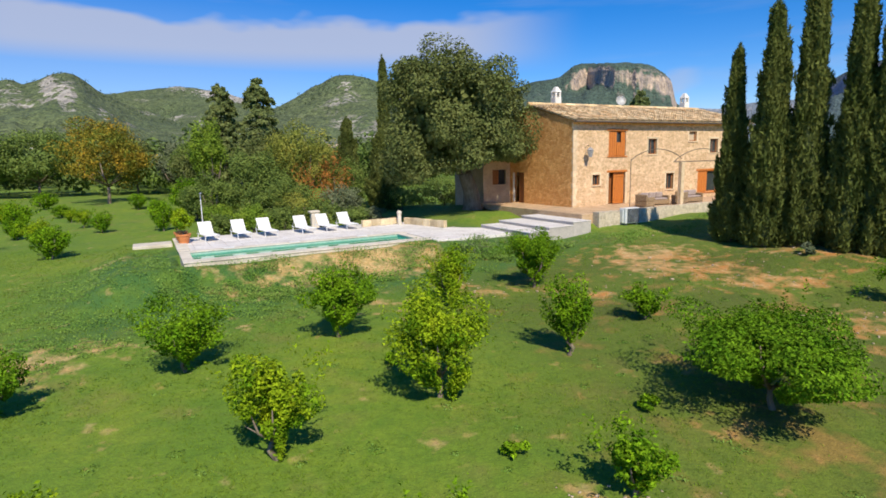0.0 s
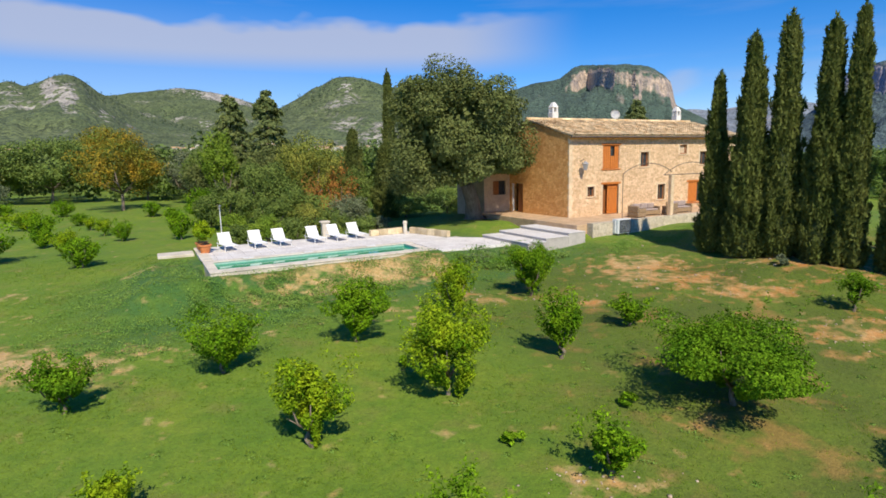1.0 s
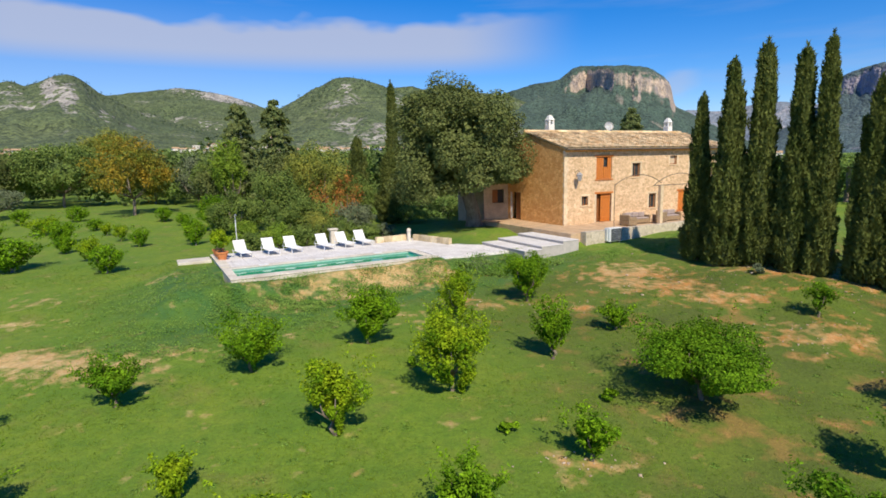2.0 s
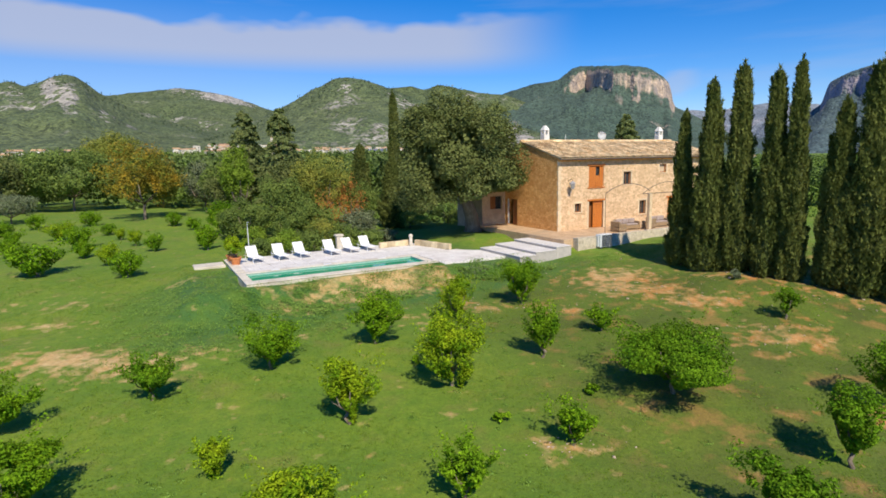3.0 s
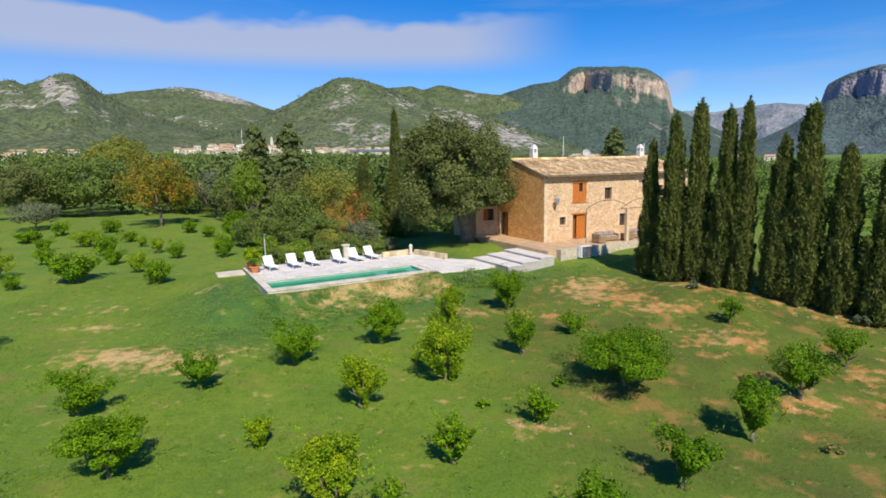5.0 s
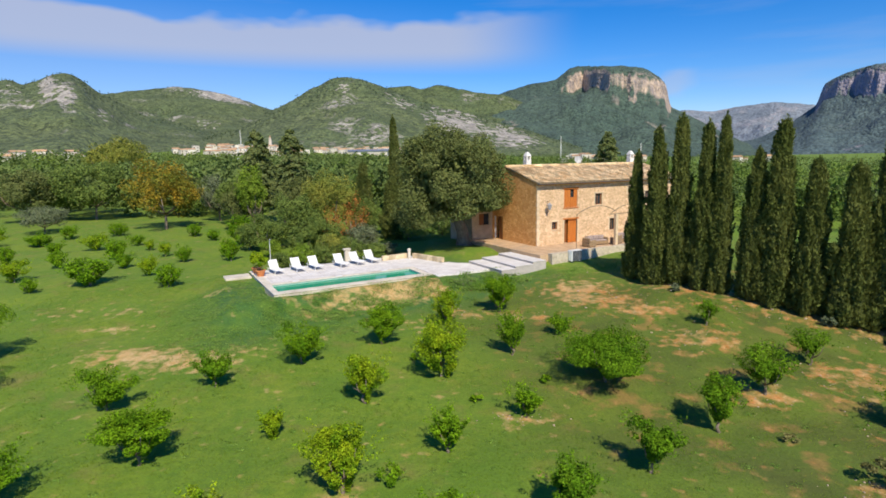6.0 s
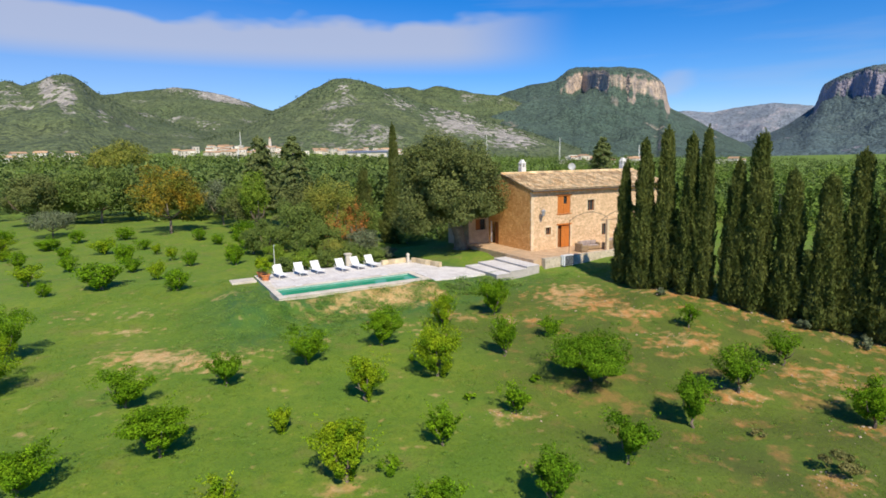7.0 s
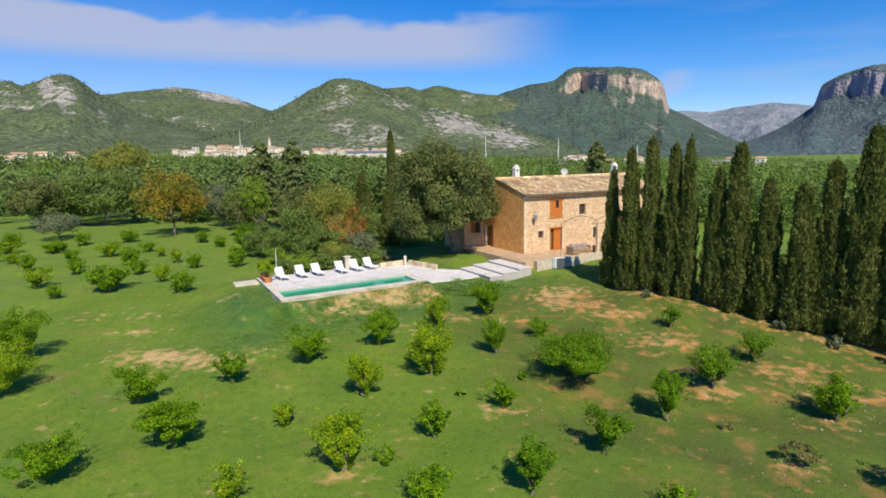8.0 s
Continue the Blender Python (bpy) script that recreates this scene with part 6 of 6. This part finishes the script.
# weeds below the deck: fine leaves on the bank and taller stems below the path
def weed_patch(name, seed, n, u0, u1, v0, v1, leaf, lift, mat, label, holes):
    rng = np.random.default_rng(seed)
    u, v = rng.uniform(u0, u1, n), rng.uniform(v0, v1, n)
    patch = np.sin(u * 1.7 + 1.3 * np.sin(v * 1.9 + seed)) + np.sin(v * 2.3 + 1.6 * np.sin(u * 1.1)) + 0.6 * np.sin(u * 5.1 + v * 3.7) + rng.normal(0, 0.9, n)
    rim = np.minimum(np.minimum(u - u0, u1 - u), np.minimum(v - v0, v1 - v))
    keep = patch - 2.5 * np.clip(1 - rim / 1.4, 0, 1) > holes
    keep &= ~((u > -24.9) & (v > -2.45) & (v < 7.2))
    u, v = u[keep], v[keep]
    x = CORNER[0] + u * math.cos(AXIS) - v * math.sin(AXIS)
    y = CORNER[1] + u * math.sin(AXIS) + v * math.cos(AXIS)
    z = ground_z(x, y) + rng.uniform(0.0, lift, len(u)) * (0.4 + 0.6 * np.abs(np.sin(u * 2.1 + v * 3.3)))
    f = np.stack((rng.normal(0, 0.6, len(u)), rng.normal(-0.3, 0.6, len(u)), np.ones(len(u))), -1)
    vv, faces = leaf_cloud(np.stack((x, y, z), -1), f, leaf, 0.5, rng)
    tagged(new(name, np_mesh(name, vv, faces, mat)), label, "weeds", kind="stuff")


weed_patch("weeds", 21, 40000, -32, -20, -10.5, 4.5, 0.075, 0.2, WEED, "low leafy green weeds on the slope", 0.0)
weed_patch("weeds", 22, 50000, -26, -11, -7.6, -1.6, 0.085, 0.3, WEED, "green weeds growing over the bare earth bank", 0.1)
weed_patch("weeds", 23, 22000, -12.4, -5.4, -6.8, -3.15, 0.11, 0.42, WEED, "tall green weeds below the garden path", -0.6)
weed_patch("weeds", 24, 7000, -12.2, -7.5, -5.6, -3.2, 0.09, 0.62, LEAF_GREY, "grey-green flowering herbs below the path", 0.2)
weed_patch("weeds", 25, 12000, -5.4, 8.0, -9.0, -4.95, 0.09, 0.14, WEED, "short green weeds below the terrace wall", 0.4)


# pots with plants at the deck's end
for i, (u, v, s) in enumerate(((-23.95, 4.75, 1.0), (-24.0, 6.25, 0.95))):
    t = thing("potted_plant", SITE @ pose(u, v, -0.9) @ Matrix.Scale(s, 4), "terracotta pot with a yellow-green citrus on the deck", "potted plant", "potted plants")
    part("pot", lathe(bmesh.new(), [(0.24, 0.0), (0.36, 0.42), (0.40, 0.44), (0.40, 0.54), (0.34, 0.54), (0.33, 0.48)], 20), TERRACOTTA, t, "terracotta pot")
    part("soil", lathe(bmesh.new(), [(0.32, 0.46), (0.3, 0.5)], 16), SOIL, t)
    rng = np.random.default_rng(760 + i)
    part("trunk", branches(rng, 1.4, 0.5, 0.035, 5, 0.5), BARK, t)
    p, f = crown_points(rng, 1300, 0.62, 0.62, 0.6, 14, 0.3)
    p[:, 2] += 1.25
    vv, faces = leaf_cloud(p, f, 0.13, 0.5, rng)
    part("crown", np_mesh("crown", vv, faces, LEAF_LIME), LEAF_LIME, t)


# ---- grass ----
def grass_tufts(n, seed):
    rng = np.random.default_rng(seed)
    x, y = rng.uniform(-30, 27, n), rng.uniform(-2, 34, n)
    keep = np.ones(n, bool)
    for cx, cy, rx, ry, s in BARE:
        keep &= np.hypot((x - cx) / rx, (y - cy) / ry) > 0.75 * s + rng.uniform(-0.2, 0.3, n)
    u, v = site_uv(x, y)
    keep &= ~((u > -25.3) & (v > -2.5) & (v < 8)) & ~((u > -12.3) & (v > -4.9))
    patchy = np.sin(x * 0.8 + 2 * np.sin(y * 0.43)) + np.sin(y * 0.9 + 1.7 * np.sin(x * 0.37))
    keep &= patchy + rng.normal(0, 0.9, n) > -0.7
    x, y = x[keep], y[keep]
    m = len(x)
    z = ground_z(x, y)
    blades = []
    for k in range(3):
        a = rng.uniform(0, 6.28, m)
        h = rng.uniform(0.02, 0.06, m)
        w = rng.uniform(0.006, 0.016, m)
        lean = rng.uniform(0.02, 0.1, m)
        ox, oy = x + rng.normal(0, 0.03, m), y + rng.normal(0, 0.03, m)
        b = np.empty((m, 3, 3))
        b[:, 0] = np.stack((ox - np.sin(a) * w, oy + np.cos(a) * w, z - 0.01), -1)
        b[:, 1] = np.stack((ox + np.sin(a) * w, oy - np.cos(a) * w, z - 0.01), -1)
        b[:, 2] = np.stack((ox + np.cos(a) * lean, oy + np.sin(a) * lean, z + h), -1)
        blades.append(b)
    v = np.concatenate(blades).reshape(-1, 3)
    return np_mesh("grass", v, np.arange(len(v)).reshape(-1, 3), GRASS_BLADE)


tagged(new("grass", grass_tufts(120000, 12)), "short green orchard grass", "grass", kind="stuff")


def weed_clumps(n, seed):
    """Darker broad-leaved weeds standing in the mown grass."""
    rng = np.random.default_rng(seed)
    x, y = rng.uniform(-28, 20, n), rng.uniform(1, 26, n)
    u, v = site_uv(x, y)
    keep = v < -6.5
    x, y = x[keep], y[keep]
    each = 34
    big = rng.uniform(0.08, 0.26, len(x))
    ang, rad = rng.uniform(0, 6.28, (len(x), each)), np.sqrt(rng.uniform(0, 1, (len(x), each))) * big[:, None]
    px, py = x[:, None] + np.cos(ang) * rad, y[:, None] + np.sin(ang) * rad * 0.8
    pz = ground_z(px, py) + rng.uniform(0.01, 0.5, px.shape) * (big[:, None] - 0.6 * rad)
    facing = np.stack((np.cos(ang) * 0.6, np.sin(ang) * 0.6, np.ones_like(ang)), -1) + rng.normal(0, 0.35, (*ang.shape, 3))
    vv, faces = leaf_cloud(np.stack((px, py, pz), -1).reshape(-1, 3), facing.reshape(-1, 3), 0.07, 0.45, rng)
    return np_mesh("weed_clumps", vv, faces, WEED)


tagged(new("weed_clumps", weed_clumps(420, 17)), "scattered dark green weeds in the orchard grass", "weeds", kind="stuff")


def scattered_stones(n, seed):
    """Pale field stones lying on the bare ground and along the cypress row."""
    rng = np.random.default_rng(seed)
    spots_ = [b for b in BARE if b[0] > 1 and b[4] > 0.4] + [(16.5, 26.0, 2.0, 0.8, 0.6), (20.5, 21.2, 2.2, 0.8, 0.6), (24.0, 17.6, 2.2, 0.8, 0.6)]
    cube = np.array([(x_, y_, z_) for x_ in (-1, 1) for y_ in (-1, 1) for z_ in (-1, 1)], float)
    quads = np.array([(0, 1, 3, 2), (4, 6, 7, 5), (0, 4, 5, 1), (2, 3, 7, 6), (0, 2, 6, 4), (1, 5, 7, 3)])
    vs, fs = [], []
    for k in range(n):
        cx, cy, rx, ry, st = spots_[rng.integers(len(spots_))]
        x, y = cx + rng.normal(0, 0.8) * rx, cy + rng.normal(0, 0.8) * ry
        size = rng.uniform(0.014, 0.034) * (2.0 if rng.random() < 0.08 else 1.0)
        body = cube * rng.uniform(0.6, 1.0, (8, 3)) * size * np.array([1.3, 1.0, 0.6])
        a = rng.uniform(0, 6.28)
        body[:, :2] = body[:, :2] @ np.array([[math.cos(a), math.sin(a)], [-math.sin(a), math.cos(a)]])
        vs.append(body + np.array([x, y, gz(x, y) + size * 0.3]))
        fs.append(quads + 8 * k)
    return np_mesh("field_stones", np.concatenate(vs), np.concatenate(fs), FIELD_STONE)


tagged(new("field_stones", scattered_stones(520, 14)), "small pale stones lying on the bare orchard ground", "stones", kind="stuff")


# ---- far woods ----
def woods(name, seed, count, place, mat, label, tall=(3.0, 8.2), leaves=190):
    rng = np.random.default_rng(seed)
    allv, allf, off = [], [], 0
    for _ in range(count):
        x, y = place(rng)
        h = rng.uniform(*tall)
        w = h * rng.uniform(0.8, 1.3)
        m, size = (int(leaves * 1.6), 0.086) if math.hypot(x, y) < 170 else (leaves // 2, 0.15)
        p, f = crown_points(rng, m, w / 2, w / 2, h * 0.5, 16, 0.2)
        p += np.array([x, y, gz(x, y) + h * 0.48])
        v, faces = leaf_cloud(p, f, h * size, 0.7, rng)
        allv.append(v)
        allf.append(faces + off)
        off += len(v)
    tagged(new(name, np_mesh(name, np.concatenate(allv), np.concatenate(allf), mat)), label, "woodland", kind="stuff")


def left_wood(rng):
    while True:
        a, r = radians(rng.uniform(-50, 2)), 88 + 420 * rng.uniform(0, 1) ** 1.6
        x, y = r * math.sin(a), r * math.cos(a)
        if y > 78 + 0.25 * max(0, -x - 60) or x < -95:
            return x, y


def right_wood(rng):
    a, r = radians(rng.uniform(2, 52)), 78 + 400 * rng.uniform(0, 1) ** 1.5
    return r * math.sin(a), r * math.cos(a)


def valley_edge(rng):
    a, r = radians(rng.uniform(-48, 50)), rng.uniform(420, 1000)
    return r * math.sin(a), r * math.cos(a)


def village_belt(rng):
    a, r = radians(rng.uniform(-48, -6)), rng.uniform(330, 600)
    return r * math.sin(a), r * math.cos(a)


def right_belt(rng):
    a, r = radians(rng.uniform(6, 50)), rng.uniform(260, 700)
    return r * math.sin(a), r * math.cos(a)


def near_right(rng):
    s, d = rng.uniform(0, 70), rng.uniform(12, 45)
    return 22 + s * 0.9 + d * 0.6, 46 - s * 0.35 + d * 0.9


woods("woodland", 61, 620, left_wood, WOODS, "dense green woodland across the valley floor", (5.0, 9.6))
woods("woodland", 62, 200, left_wood, WOODS_PALE, "lighter green groves among the woodland", (4.5, 8.5))
woods("woodland", 63, 420, right_wood, WOODS_PALE, "sunlit green groves behind the cypress row", (3.5, 6.5))
woods("woodland", 64, 260, right_wood, WOODS, "darker green trees across the valley", (4.0, 6.2))
woods("woodland", 66, 1100, valley_edge, WOODS, "scattered trees along the far valley edge", (4.0, 7.0), 70)
woods("woodland", 67, 480, village_belt, WOODS, "belt of trees in front of the village", (3.0, 5.5), 80)
woods("woodland", 68, 480, right_belt, WOODS, "belt of trees across the far valley", (4.0, 7.0), 80)
woods("woodland", 65, 90, near_right, WOODS_PALE, "bright green orchard trees behind the cypress row", (3.0, 4.6), 200)


def palm_tree(x, y, h, seed):
    rng = np.random.default_rng(seed)
    t = thing("palm_tree", Matrix.Translation((x, y, gz(x, y))), "date palm with drooping green fronds", "palm", "palms in the valley")
    part("trunk", tube(bmesh.new(), [(0, 0, -0.2), (0.1, 0, h * 0.5), (0, 0, h)], [0.32, 0.24, 0.26], 9), BARK, t)
    vs, fs = [], []
    for k in range(34):
        a, rise = rng.uniform(0, 6.28), rng.uniform(-0.3, 1.1)
        d = np.array([math.cos(a), math.sin(a), 0])
        sidew = np.array([-math.sin(a), math.cos(a), 0])
        for s in range(11):
            q = s / 10
            c = d * 2.6 * q + np.array([0, 0, h + rise * 2.0 * q - 2.1 * q * q])
            for sg in (-1, 1):
                b = len(vs)
                vs += [c, c + d * 0.3, c + sidew * sg * 0.55 * math.sin(math.pi * (0.15 + 0.8 * q)) + d * 0.35 + np.array([0, 0, -0.15])]
                fs.append((b, b + 1, b + 2))
    part("crown", np_mesh("crown", np.array(vs), np.array(fs), PALM), PALM, t)


for i, (x, y, h) in enumerate(((27.8, 99.0, 5.5), (31.5, 101.0, 5.0), (46.0, 60.0, 4.0), (60.0, 64.0, 4.5), (74.0, 58.0, 4.2), (-150.0, 250.0, 8.0), (-158.0, 246.0, 8.0), (-140.0, 255.0, 7.5))):
    palm_tree(x, y, h, 800 + i)


# ---- village ----
def village_house(x, y, w, d, h, turn, flat_roof):
    t = thing("village_house", Matrix.Translation((x, y, gz(x, y) - 1.5)) @ Matrix.Rotation(turn, 4, "Z"), "pale village house with clay roof below the hills" if not flat_roof else "white flat-roofed village house below the hills", "house", "village houses")
    part("wall", boxed(-w / 2, w / 2, -d / 2, d / 2, 0, h + 1.5), VILLAGE_WALL, t)
    top = h + 1.5
    if flat_roof:
        part("roof", boxed(-w / 2 - 0.2, w / 2 + 0.2, -d / 2 - 0.2, d / 2 + 0.2, top, top + 0.4), VILLAGE_WALL, t)
    else:
        part("roof", prism([(-d / 2 - 0.4, top), (d / 2 + 0.4, top), (0, top + d * 0.2)], -w / 2 - 0.4, w / 2 + 0.4), VILLAGE_ROOF, t)
    for floor in range(max(1, int(h / 3))):
        for k in range(max(2, int(w / 3.5))):
            xx = -w / 2 + w * (k + 0.5) / max(2, int(w / 3.5))
            part("window", boxed(xx - 0.5, xx + 0.5, -d / 2 - 0.05, -d / 2 + 0.05, 2.4 + floor * 3.0, 3.9 + floor * 3.0), SHADE_GLASS, t)


rng = np.random.default_rng(91)
CLUSTERS = [  # bearing from, to (degrees), distance, spread, count
    (-39.0, -37.2, 500, 20, 4), (-36.4, -32.8, 540, 25, 8), (-26.0, -23.5, 660, 40, 6), (-22.5, -19.8, 680, 60, 26), (-20.0, -13.0, 720, 90, 44), (-12.5, -2.5, 790, 60, 46),
    (12.5, 16.5, 500, 40, 10), (16.5, 20.5, 500, 50, 8), (27.0, 34.0, 560, 60, 5),
]
for a0, a1, dist, spread_, count in CLUSTERS:
    for _ in range(count):
        a, r = radians(rng.uniform(a0, a1)), dist + rng.uniform(-spread_, spread_)
        village_house(r * math.sin(a), r * math.cos(a), rng.uniform(6, 11), rng.uniform(6, 9), rng.choice([3.5, 5.0, 6.5]), -a + rng.normal(0, 0.4), rng.random() < 0.35)
church = thing("church", Matrix.Translation((-226.0, 745.0, gz(-226, 745) - 1)) @ Matrix.Scale(0.72, 4), "pale stone village church with a square bell tower", "church")
part("nave", boxed(-9, 2, -4, 4, 0, 9), VILLAGE_WALL, church)
part("nave_roof", prism([(-4.4, 9), (4.4, 9), (0, 11.4)], -9.4, 2), VILLAGE_ROOF, church)
part("tower", boxed(2.02, 6.5, -2.2, 2.2, 0, 21, bevel=0.2), VILLAGE_WALL, church)
part("belfry", boxed(2.6, 5.9, -1.7, 1.7, 21, 25, bevel=0.3), VILLAGE_WALL, church)
part("spire", lathe(bmesh.new(), [(1.9, 25), (0.3, 29)], 8, (4.25, 0)), VILLAGE_ROOF, church)
hall = thing("sports_hall", Matrix.Translation((-85.0, 690.0, gz(-85, 690) - 1)), "long low hall with a blue-grey roof", "hall")
part("wall", boxed(-24, 24, -9, 9, 0, 7), VILLAGE_WALL, hall)
part("roof", prism([(-10, 7), (10, 7), (4, 9.5), (-4, 9.5)], -25, 25), STEEL, hall)
for i, (x, y, h) in enumerate(((-226.0, 640.0, 27.0), (52.0, 560.0, 27.0), (118.0, 520.0, 24.0), (165.0, 440.0, 17.0), (-110.0, 300.0, 12.0))):
    t = thing("mast", Matrix.Translation((x, y, gz(x, y) - 1)), "thin pale lattice mast in the valley", "mast", "masts")
    bm = bmesh.new()
    for k in range(3):
        a = k * 2.094
        tube(bm, [(0.9 * math.cos(a), 0.9 * math.sin(a), 0), (0.25 * math.cos(a), 0.25 * math.sin(a), h)], 0.1, 5)
    part("leg_frame", bm, WHITE_METAL, t)
    bm = bmesh.new()
    for k in range(12):
        z = h * (k + 0.5) / 12
        r = 0.9 - 0.65 * z / h
        for j in range(3):
            a, b = j * 2.094, (j + 1) * 2.094
            tube(bm, [(r * math.cos(a), r * math.sin(a), z), (r * math.cos(b), r * math.sin(b), z + h / 24)], 0.07, 4)
    part("brace", bm, WHITE_METAL, t)
